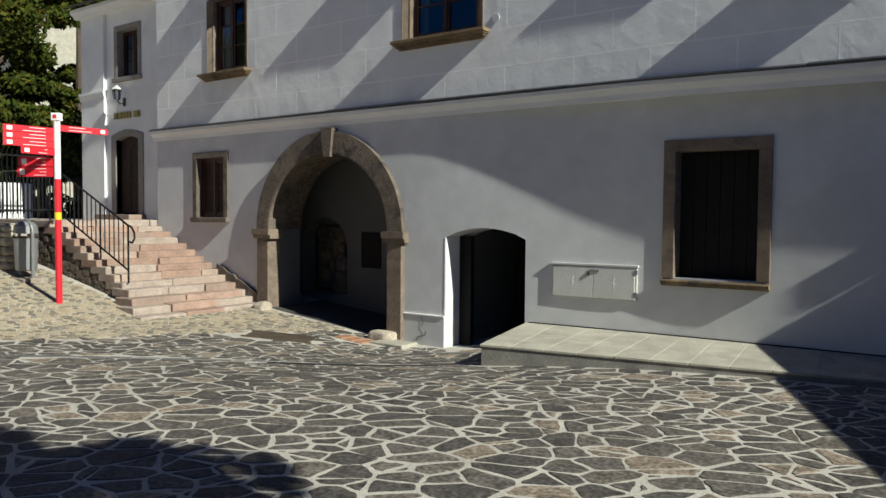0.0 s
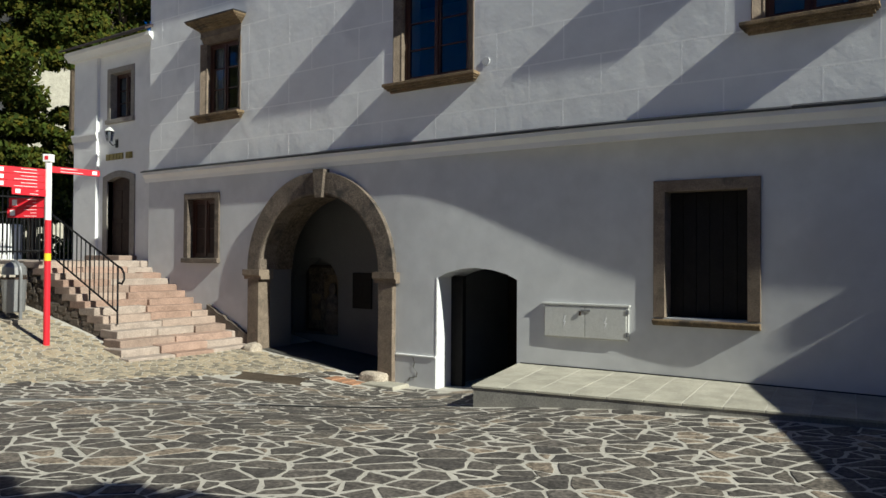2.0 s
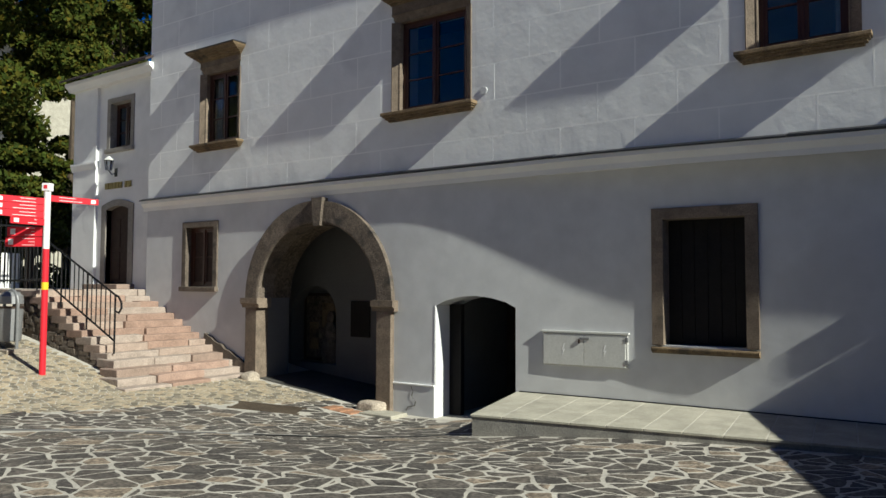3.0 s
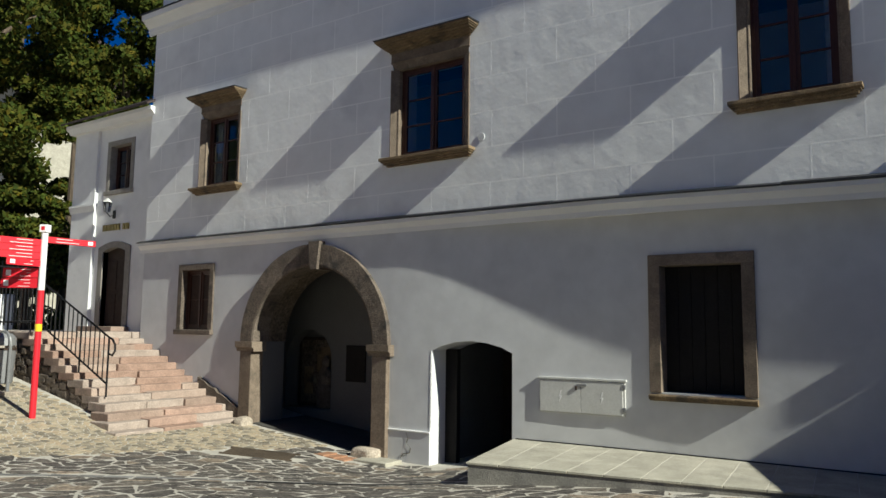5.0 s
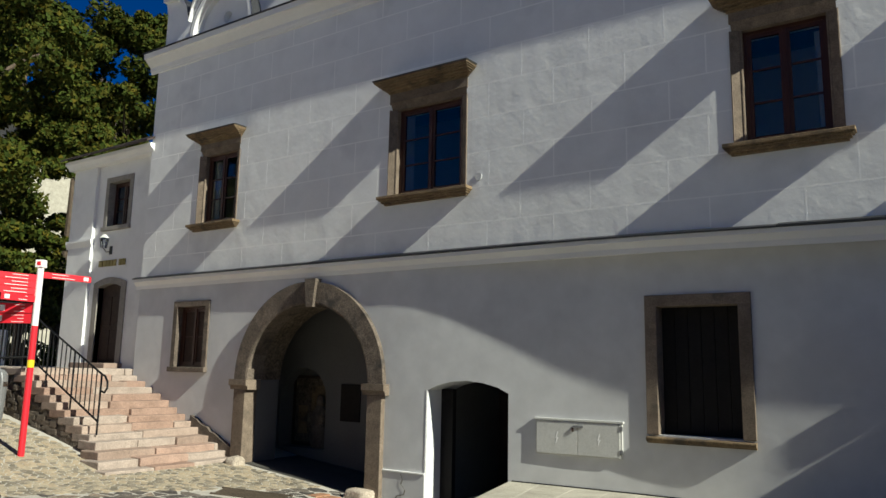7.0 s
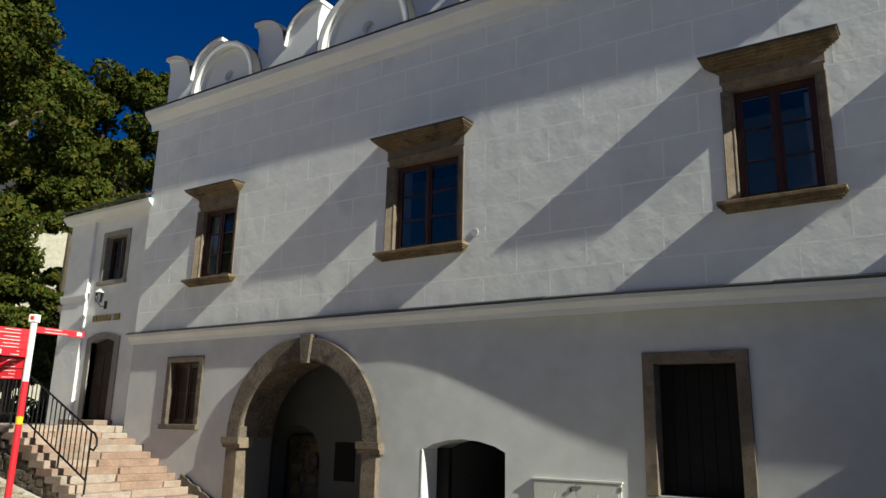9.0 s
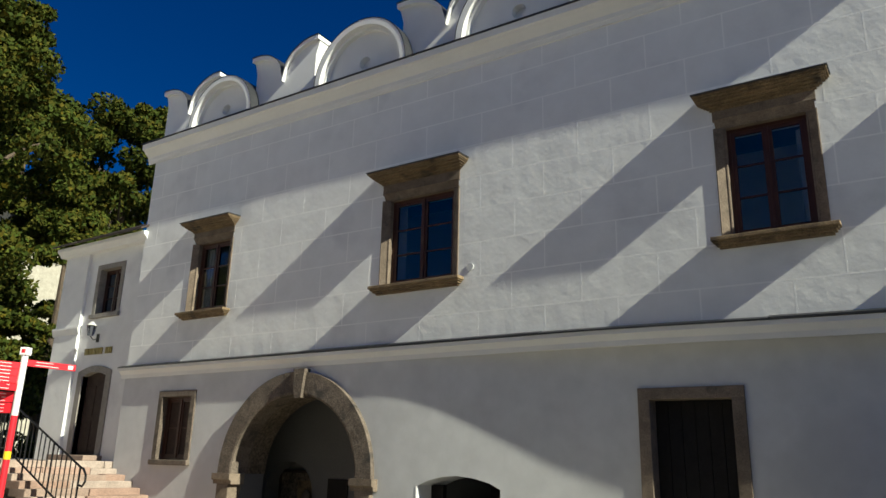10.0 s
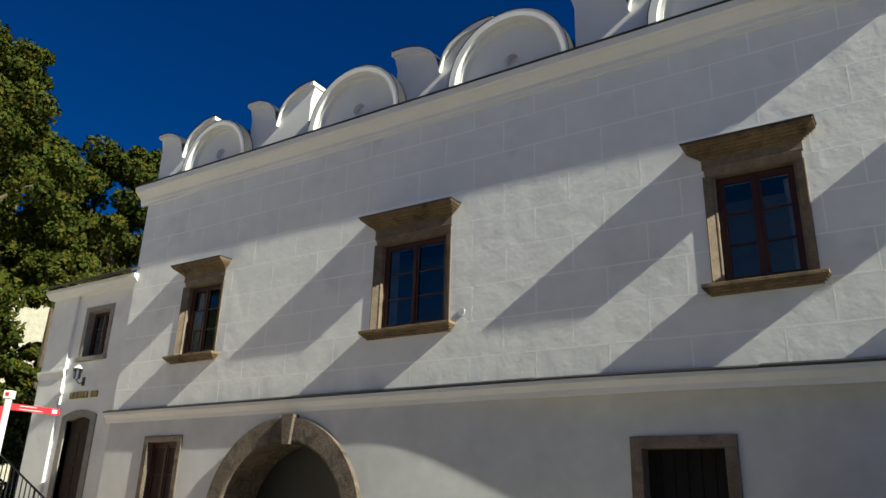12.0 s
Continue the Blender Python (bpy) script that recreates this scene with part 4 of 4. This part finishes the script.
# ---- trees and distance ----
def leaves(centres, n, size, seed):
    """Many small folded leaf sprays scattered over clumps."""
    r = np.random.RandomState(seed)
    c = np.array(centres)
    pick = r.randint(0, len(c), n)
    d = r.normal(size=(n, 3))
    d /= np.linalg.norm(d, axis=1)[:, None]
    rad = c[pick, 3:4] * (0.55 + 0.5 * r.rand(n, 1) ** 0.6)
    pos = c[pick, :3] + d * rad * np.array([1, 1, 0.75])
    u = r.normal(size=(n, 3))
    u /= np.linalg.norm(u, axis=1)[:, None]
    v = np.cross(u, d + 0.4 * r.normal(size=(n, 3)))
    v /= np.linalg.norm(v, axis=1)[:, None] + 1e-6
    s = size * (0.6 + 0.8 * r.rand(n, 1))
    quad = np.stack([pos - u * s, pos + v * s * 0.55, pos + u * s, pos - v * s * 0.55], 1).reshape(-1, 3)
    me = bpy.data.meshes.new("crown")
    me.from_pydata(quad.tolist(), [], np.arange(4 * n).reshape(n, 4).tolist())
    me.materials.append(LEAF)
    return me


def tree(x, y, z, height, trunk_h, spread, nclump, nleaf, size, seed, label, top_pow=0.8):
    r = random.Random(seed)
    t = thing("tree", label, "tree", "trees", at=(x, y, z))
    bm = tube([(0, 0, -0.3), (0.1, 0.05, trunk_h * 0.5), (0, 0.1, trunk_h), (0.15, 0, height * 0.6), (0, 0, height * 0.85)], [0.38, 0.3, 0.24, 0.14, 0.04], sides=10)
    part("trunk", bm, BARK, t)
    cl = []
    for k in range(int(nclump * 1.6)):
        f = r.random() ** 0.8
        zz = trunk_h + (height - trunk_h) * f
        ww = spread * (1 - 0.75 * abs(f - 0.35) ** 1.1 / 0.65 ** 1.1) * math.sqrt(r.random()) * 1.0
        a = r.random() * 2 * math.pi
        far = Vector((x + ww * math.cos(a), y + ww * math.sin(a), z + zz))
        if abs(math.atan2(-far.x, far.y) - radians(61.6)) < 0.035 and abs(far.z / far.xy.length - 0.25) < 0.035:
            continue
        p = (ww * math.cos(a), ww * math.sin(a), zz, r.uniform(0.5, 1.2) * spread * 0.145)
        cl.append(p)
        if k % 9 == 0:
            part("limb", tube([(0, 0, max(1.0, zz - ww * 0.8)), (p[0] * 0.5, p[1] * 0.5, zz - ww * 0.3), (p[0], p[1], zz)], [0.1, 0.06, 0.02], sides=6), BARK, t)
    ob = new("crown", leaves(cl, nleaf, size, seed))
    ob.parent = t
    return t


tree(-26.2, 10.9, 1.2, 15.8, 2.0, 4.8, 115, 70000, 0.1, 11, "tall green maple turning yellow behind the annex")
tree(-28.6, 17.8, 2.0, 14.5, 3.0, 4.9, 85, 55000, 0.11, 12, "green broadleaf tree with yellowing leaves beyond the roof")
tree(-33.0, 15.5, 2.0, 16.0, 2.0, 5.5, 70, 30000, 0.15, 14, "dense dark green tree beside the far white house")
tree(-23.5, 12.9, 1.6, 8.2, 1.0, 2.6, 60, 30000, 0.1, 15, "low green tree close behind the annex")
tree(3.8, -0.8, 0.0, 7.8, 3.4, 3.2, 185, 70000, 0.1, 13, "leafy young street tree casting a ground shadow")

# unseen tree added to keep sky light off the wall's right part
tree(1.5, -5.6, 0.0, 13.0, 3.5, 4.3, 110, 60000, 0.13, 16, "unseen leafy tree added across the street to block sky light")

# unseen tree added so the west upper window mirrors foliage
tree(-28.0, -4.6, 0.0, 14.0, 3.0, 3.8, 80, 30000, 0.14, 17, "unseen leafy tree added for the west window to mirror")

church = thing("far_white_house", "distant white plastered house behind the trees", "house", at=(-52, 27, 0))
part("wall", box(-5, 5, -4, 4, 0, 17), SLAB, church)
part("roof", sweep_x([(-4.4, 17), (0, 21), (4.4, 17)], -5.4, 5.4), ROOFTILE, church)
for k in range(3):
    wb = sheet(arch_loop(-3 + 3 * k, 0.5, 11.5, 13, 0.5, 10), [], -4.06, -3.98)
    part("window", wb, GLASS, church)
wb = sheet(arch_loop(0, 0.5, 11.5, 13, 0.5, 10), [], -0.04, 0.04)
bmesh.ops.rotate(wb, verts=wb.verts[:], cent=(0, 0, 0), matrix=Matrix.Rotation(radians(90), 3, 'Z'))
bmesh.ops.translate(wb, verts=wb.verts[:], vec=(5.03, 0, 0))
part("window", wb, GLASS, church)

# iron gate and fence beyond the landing
fence = thing("iron_gate", "black wrought iron gate between the landing and garden", "gate")
gx = -19.2
part("gate_rail", tube([(gx, 7.0, 1.7), (gx, 10.1, 1.7)], 0.025), BLACKIRON, fence)
part("gate_rail", tube([(gx, 7.0, 3.05), (gx, 10.1, 3.05)], 0.025), BLACKIRON, fence)
for k in range(26):
    y = 7.02 + k * 0.122
    part("gate_bar", tube([(gx, y, 1.52), (gx, y, 3.2)], 0.014, sides=5), BLACKIRON, fence)
tagged(link("garden_pier", box(-21.25, -21.0, 8.4, 10.2, 1.3, 2.45, 0.02), PLASTER), "pale plastered garden wall dappled by leaves", "wall", kind="structure")
post = thing("timber_post", "dark brown timber post behind the iron gate", "post", at=(-20.3, 10.1, 1.3))
part("shaft", box(-0.09, 0.09, -0.09, 0.09, -0.1, 1.25, 0.012), DARKWOOD, post)
part("cap", box(-0.11, 0.11, -0.11, 0.11, 1.25, 1.29, 0.01), DARKWOOD, post)
hedge = new("hedge", leaves([(-22.4, 7.4 + 0.7 * k, 1.6 + 0.25 * math.sin(k * 2.1), 0.8) for k in range(7)] + [(-22.6, 7.4 + 0.7 * k, 2.9 + 0.3 * math.sin(k * 1.3), 0.8) for k in range(7)] + [(-22.7, 7.2 + 0.7 * k, 4.0 + 0.3 * math.sin(k * 1.9), 0.9) for k in range(8)], 16000, 0.1, 21))
tagged(hedge, "dark green leafy shrubs behind the gate", "shrub", kind="stuff")
gw = tagged(link("garden_wall", sheet([(-26, 0.5), (-20, 0.5), (-20, 1.95), (-26, 1.95)], [], 6.2, 6.5), PLASTER), "low pale garden wall behind the railing", "wall", kind="structure")

# low rubble wall beyond the bin
rbw = thing("rubble_wall", "low pale rubble stone wall beside the steps", "wall")
rng = random.Random(31)
part("core", box(-21.5, -14.35, 6.55, 6.86, 0.2, 1.36), RUBBLEM, rbw)
z = 0.35
k = 0
while z < 1.33:
    h = rng.uniform(0.1, 0.19)
    x = -14.25
    while x > -17.5:
        w = rng.uniform(0.16, 0.44)
        st = boulder("stone", x - w / 2, 6.52 + rng.uniform(-0.02, 0.02), z + h / 2, w / 2, 0.1, h / 2, RUBBLEP, rbw, k)
        k += 1
        x -= w
    z += h
part("coping", box(-21.5, -14.3, 6.46, 6.9, 1.36, 1.44, 0.02), RUBBLE, rbw, "flat stone coping")

# ---- surroundings out of view ----
yard = thing("yard_wall", "plastered yard wall joining the house at its corner", "wall", kind="structure")
yb = box(-0.9, 9.5, -0.25, 0.25, -0.5, 2.6)
yo = part("body", yb, PLASTER_LOW, yard)
# unseen beam end added only for the diagonal shade band it casts
bk = thing("shade_bracket", "unseen beam end added to cast a band of shade", "bracket")
part("beam_end", box(1.42, 1.6, WY - 0.12, WY + 0.4, 2.66, 2.96, 0.01), DARKWOOD, bk)
yard.matrix_world = pose(1.85, 9.3, 0, 0, 0, -67.2)
opp = thing("opposite_house", "plain pale house with a red tile roof across the street", "house")
part("wall", box(-30, 12, -21, -10, -0.5, 8.2), PLASTER, opp)
part("roof", sweep_x([(-9.5, 8.1), (-9.5, 8.25), (-15.5, 11.2), (-21.5, 8.25), (-21.5, 8.1)], -30.5, 12.5), TERRA, opp, "red tile roof")

# unseen white wall added as a reflector that fills the house front
tagged(link("wall_bounce_west", box(-31.6, -31.0, -3.2, 9.0, -0.5, 10.0), PLASTER), "unseen white wall added to bounce sunlight into the street", "wall", kind="structure")

# ---- ground ----
def ground_sheet():
    bm = bmesh.new()
    xs = [-400, -150, -60, -30, -24] + [-20 + 0.25 * i for i in range(105)] + [10, 20, 60, 150, 400]
    ys = [-400, -150, -50, -20, -8] + [-4 + 0.25 * i for i in range(65)] + [14, 20, 50, 150, 400]
    grid = [[bm.verts.new((x, y, ground_z(max(-20, min(6, x)), max(-4, min(12, y))) - 0.001)) for x in xs] for y in ys]
    for r0, r1 in zip(grid, grid[1:]):
        for i in range(len(xs) - 1):
            bm.faces.new((r0[i], r0[i + 1], r1[i + 1], r1[i]))
    return bm


ground = tagged(link("ground", ground_sheet(), MORTAR, smooth=True), "pale mortar ground between the paving stones", "ground", kind="structure")


def gutter_y(x):
    return 4.2 + 0.876 * (x + 9.21)


def cells(points, reach, n_near=16):
    """Voronoi cells of the points, each a list of corners."""
    out = []
    P = np.array(points)
    for i, p in enumerate(P):
        d = ((P - p) ** 2).sum(1)
        near = np.argsort(d)[1:n_near + 1]
        poly = [(p[0] - reach, p[1] - reach), (p[0] + reach, p[1] - reach), (p[0] + reach, p[1] + reach), (p[0] - reach, p[1] + reach)]
        for j in near:
            q = P[j]
            nx, ny = q - p
            c = (nx * (p[0] + q[0]) + ny * (p[1] + q[1])) / 2
            new_poly = []
            for a, b in zip(poly, poly[1:] + poly[:1]):
                sa, sb = nx * a[0] + ny * a[1] - c, nx * b[0] + ny * b[1] - c
                if sa <= 0:
                    new_poly.append(a)
                if sa * sb < 0:
                    k = sa / (sa - sb)
                    new_poly.append((a[0] + k * (b[0] - a[0]), a[1] + k * (b[1] - a[1])))
            poly = new_poly
            if len(poly) < 3:
                break
        out.append(poly)
    return out


def shrink(poly, gap):
    """The polygon moved inwards by about the gap, edge by edge."""
    n = len(poly)
    lines = []
    for i in range(n):
        (ax, ay), (bx, by) = poly[i], poly[(i + 1) % n]
        l = math.hypot(bx - ax, by - ay)
        if l < 1e-6:
            continue
        nx, ny = -(by - ay) / l, (bx - ax) / l
        lines.append((nx, ny, nx * ax + ny * ay + gap))
    out = poly
    for nx, ny, c in lines:
        res = []
        for a, b in zip(out, out[1:] + out[:1]):
            sa, sb = nx * a[0] + ny * a[1] - c, nx * b[0] + ny * b[1] - c
            if sa >= 0:
                res.append(a)
            if sa * sb < 0:
                k = sa / (sa - sb)
                res.append((a[0] + k * (b[0] - a[0]), a[1] + k * (b[1] - a[1])))
        out = res
        if len(out) < 3:
            return []
    return out


def stone_geo(poly, gap, h, r):
    """Corner rings of one stone: foot, shoulder and top, with chipped corners."""
    foot = shrink(poly, gap)
    if len(foot) < 3:
        return None
    cx, cy = sum(p[0] for p in foot) / len(foot), sum(p[1] for p in foot) / len(foot)
    ring_pts = []
    n = len(foot)
    for i in range(n):
        a, b = foot[i], foot[(i + 1) % n]
        l = math.hypot(b[0] - a[0], b[1] - a[1])
        if l < 0.012:
            continue
        for u in ((0.06, 0.35, 0.7, 0.94) if l > 0.12 else (0.15, 0.85)):
            j = 0.009 if l > 0.12 else 0.002
            ring_pts.append((a[0] + (b[0] - a[0]) * u + r.uniform(-j, j), a[1] + (b[1] - a[1]) * u + r.uniform(-j, j)))
    if len(ring_pts) < 3:
        return None
    tx, ty = r.uniform(-0.02, 0.02), r.uniform(-0.02, 0.02)
    lo = [(x, y, ground_z(x, y) - 0.03) for x, y in ring_pts]
    hi = [(x, y, ground_z(x, y) + h * 0.6 + (x - cx) * tx + (y - cy) * ty) for x, y in ring_pts]
    top = [(cx + (x - cx) * 0.93, cy + (y - cy) * 0.93, ground_z(x, y) + h + (x - cx) * tx + (y - cy) * ty) for x, y in ring_pts]
    return lo, hi, top


def add_geo(verts, faces, geo):
    base = len(verts)
    n = len(geo[0])
    for rg in geo:
        verts.extend(rg)
    for lev in (0, 1):
        for i in range(n):
            j = (i + 1) % n
            faces.append((base + lev * n + i, base + lev * n + j, base + (lev + 1) * n + j, base + (lev + 1) * n + i))
    faces.append(tuple(base + 2 * n + i for i in range(n)))


def scatter(r, x0, x1, y0, y1, dist, ok, tries):
    pts = []
    cell = {}
    for _ in range(tries):
        x, y = r.uniform(x0, x1), r.uniform(y0, y1)
        if not ok(x, y):
            continue
        k = (int(x / dist), int(y / dist))
        if any(math.hypot(x - a, y - b) < dist for i in (-1, 0, 1) for j in (-1, 0, 1) for a, b in cell.get((k[0] + i, k[1] + j), ())):
            continue
        cell.setdefault(k, []).append((x, y))
        pts.append((x, y))
    return pts


def pave(name, label, mat, pts, keep, gap, h, reach, seed, singles, to_plan=None):
    """Stones over the points; the first singles by nearness to the foreground stand alone."""
    r = random.Random(seed)
    polys = cells(pts, reach)
    if to_plan:
        polys = [[to_plan(*p) for p in poly] for poly in polys]
        pts = [to_plan(*p) for p in pts]
        cut = [], []
        for p, poly in zip(pts, polys):
            if r.random() < 0.42 and len(poly) > 4:
                k = r.randint(2, len(poly) - 2)
                pieces = poly[:k + 1], poly[k:] + poly[:1]
            else:
                pieces = (poly,)
            for q in pieces:
                cut[0].append((sum(a for a, _ in q) / len(q), sum(b for _, b in q) / len(q)))
                cut[1].append(q)
        pts, polys = cut
    order = sorted(range(len(pts)), key=lambda i: math.hypot(pts[i][0] + 3.2, pts[i][1] - 4.2))
    t = thing(name, label, "paving", kind="structure")
    verts, faces = [], []
    count = 0
    for i in order:
        if not keep(*pts[i]):
            continue
        g = stone_geo(polys[i], gap * r.uniform(0.5, 1.7), h * r.uniform(0.6, 1.3), r)
        if not g:
            continue
        if count < singles:
            v, f = [], []
            add_geo(v, f, g)
            me = bpy.data.meshes.new("paving_stone")
            me.from_pydata(v, [], f)
            me.materials.append(mat)
            ob = new("paving_stone", me)
            ob.parent = t
            count += 1
        else:
            add_geo(verts, faces, g)
    me = bpy.data.meshes.new("more_stones")
    me.from_pydata(verts, [], faces)
    me.materials.append(mat)
    ob = new("more_stones", me)
    ob.parent = t
    ob["kind"] = "stuff"


rs = random.Random(5)


def on_slab(x, y):
    return x > -4.83 - 0.24 * (y - 7.57) and y > slab_front(x) - 0.03


def tan_side(x, y):
    """The tan cobbles lie beyond this line, before the steps."""
    return x < -10.4 + 0.373 * (y - 4.6)


def on_threshold(x, y):
    return y > 9.45 or (-7.8 < x < -7.05 and y > 8.92) or (abs((x + 8.73) * 0.857 + (y - 7.98) * 0.515) < 0.63 and abs(-(x + 8.73) * 0.515 + (y - 7.98) * 0.857) < 0.33) or (-8.42 < x < -7.72 and 8.75 < y < 9.12)


def big_ok(x, y):
    off = abs(y - gutter_y(x)) * 0.752
    return off > 0.10 and not tan_side(x, y) and not on_slab(x, y + 0.03) and not on_threshold(x, y)


LA, LS = radians(33), 1.3


def squeeze(x, y):
    """Stones lie with their long side along the street."""
    return (x * math.cos(LA) + y * math.sin(LA)) / LS, -x * math.sin(LA) + y * math.cos(LA)


def stretch(u, v):
    u *= LS
    return u * math.cos(LA) - v * math.sin(LA), u * math.sin(LA) + v * math.cos(LA)


big = scatter(rs, -11, 8, -6, 14, 0.135, lambda u, v: -13 < stretch(u, v)[0] < 4.5 and -2.9 < stretch(u, v)[1] < 9.5 and not tan_side(stretch(u, v)[0] + 0.4, stretch(u, v)[1]), 90000)
big = [p for p in big if rs.random() > 0.34]
pave("polygonal_paving", "dark grey irregular flagstones set in pale mortar", PAVE, big, big_ok, 0.017, 0.0035, 0.6, 51, 300, stretch)


def under_things(x, y):
    return (x < -10.85 and y > 7.15) or on_slab(x, y + 0.1) or y > 9.4


tan = scatter(rs, -17, -7.5, 2.0, 9.5, 0.078, lambda x, y: tan_side(x - 0.2, y), 48000)
pave("cobble_paving", "sunlit tan cobblestones before the steps and gateway", COBBLE, tan,
     lambda x, y: tan_side(x, y) and not under_things(x, y) and not on_threshold(x, y), 0.007, 0.006, 0.3, 53, 250)

# gutter row of oblong setts
gut = thing("gutter_row", "row of oblong grey setts along a shallow gutter", "gutter", kind="structure")
rg = random.Random(8)
x = -11.0
while x < -5.1:
    w = rg.uniform(0.2, 0.34)
    dxu, dyu = 0.752, 0.659
    cx, cy = x + w * 0.5 * dxu, gutter_y(x + w * 0.5 * dxu)
    poly = [(cx + sa * w * 0.5 * dxu - sb * 0.075 * dyu, cy + sa * w * 0.5 * dyu + sb * 0.075 * dxu) for sa, sb in ((-1, -1), (1, -1), (1, 1), (-1, 1))]
    g = stone_geo(poly, 0.008, 0.004, rg)
    v, f = [], []
    add_geo(v, f, g)
    me = bpy.data.meshes.new("sett")
    me.from_pydata(v, [], f)
    me.materials.append(COBBLEG)
    ob = new("sett", me)
    ob.parent = gut
    x += w * dxu

# black strip that stands for the shade in the gutter's groove
ch = thing("gutter_groove_strip", "narrow black strip standing for the shade in the gutter groove", "drain", kind="structure")
bm = bmesh.new()
prev = None
for k in range(16):
    x = -6.9 + 0.115 * k
    y = gutter_y(x) - 0.13
    z = ground_z(x, y) + 0.007
    row = [bm.verts.new((x - 0.02 * sgn, y + 0.023 * sgn, z - dz)) for sgn, dz in ((-1, 0.05), (-1, 0), (1, 0), (1, 0.05))]
    if prev:
        for j in range(3):
            bm.faces.new((prev[j], prev[j + 1], row[j + 1], row[j]))
    prev = row
part("channel", bm, BLACKIRON, ch)

# drain grate and tile patch before the gateway
gr = thing("drain_grate", "rusty iron drain grate set in the cobbles", "grate")
for k in range(22):
    part("bar", box(-0.57 + k * 0.052, -0.536 + k * 0.052, -0.27, 0.27, -0.03, 0.010), GRATE, gr)
part("grate_frame", box(-0.62, 0.62, -0.32, -0.27, -0.03, 0.014), GRATE, gr)
part("grate_frame", box(-0.62, 0.62, 0.27, 0.32, -0.03, 0.014), GRATE, gr)
# thin black plate gives the shade of a pit by its colour
part("pit", box(-0.6, 0.6, -0.28, 0.28, -0.04, -0.012), BLACKIRON, gr, "black plate standing for the shade below the bars")
slope_x = math.degrees(math.atan((ground_z(-8.53, 7.98) - ground_z(-8.93, 7.98)) / 0.4))
slope_y = math.degrees(math.atan((ground_z(-8.73, 8.18) - ground_z(-8.73, 7.78)) / 0.4))
gr.matrix_world = pose(-8.73, 7.98, ground_z(-8.73, 7.98) + 0.004, slope_y, -slope_x, 0) @ pose(0, 0, 0, 0, 0, 31) @ Matrix.Diagonal((0.88, 0.88, 1, 1))
tp = thing("tile_patch", "red brick tile patch in the paving", "tile")
for i in range(3):
    for j in range(2):
        x, y = -8.3 + 0.22 * i, 8.85 + 0.17 * j
        tz = ground_z(x, y)
        part("tile", box(x - 0.105, x + 0.105, y - 0.08, y + 0.08, tz - 0.04, tz + 0.012, 0.004), TERRA, tp)
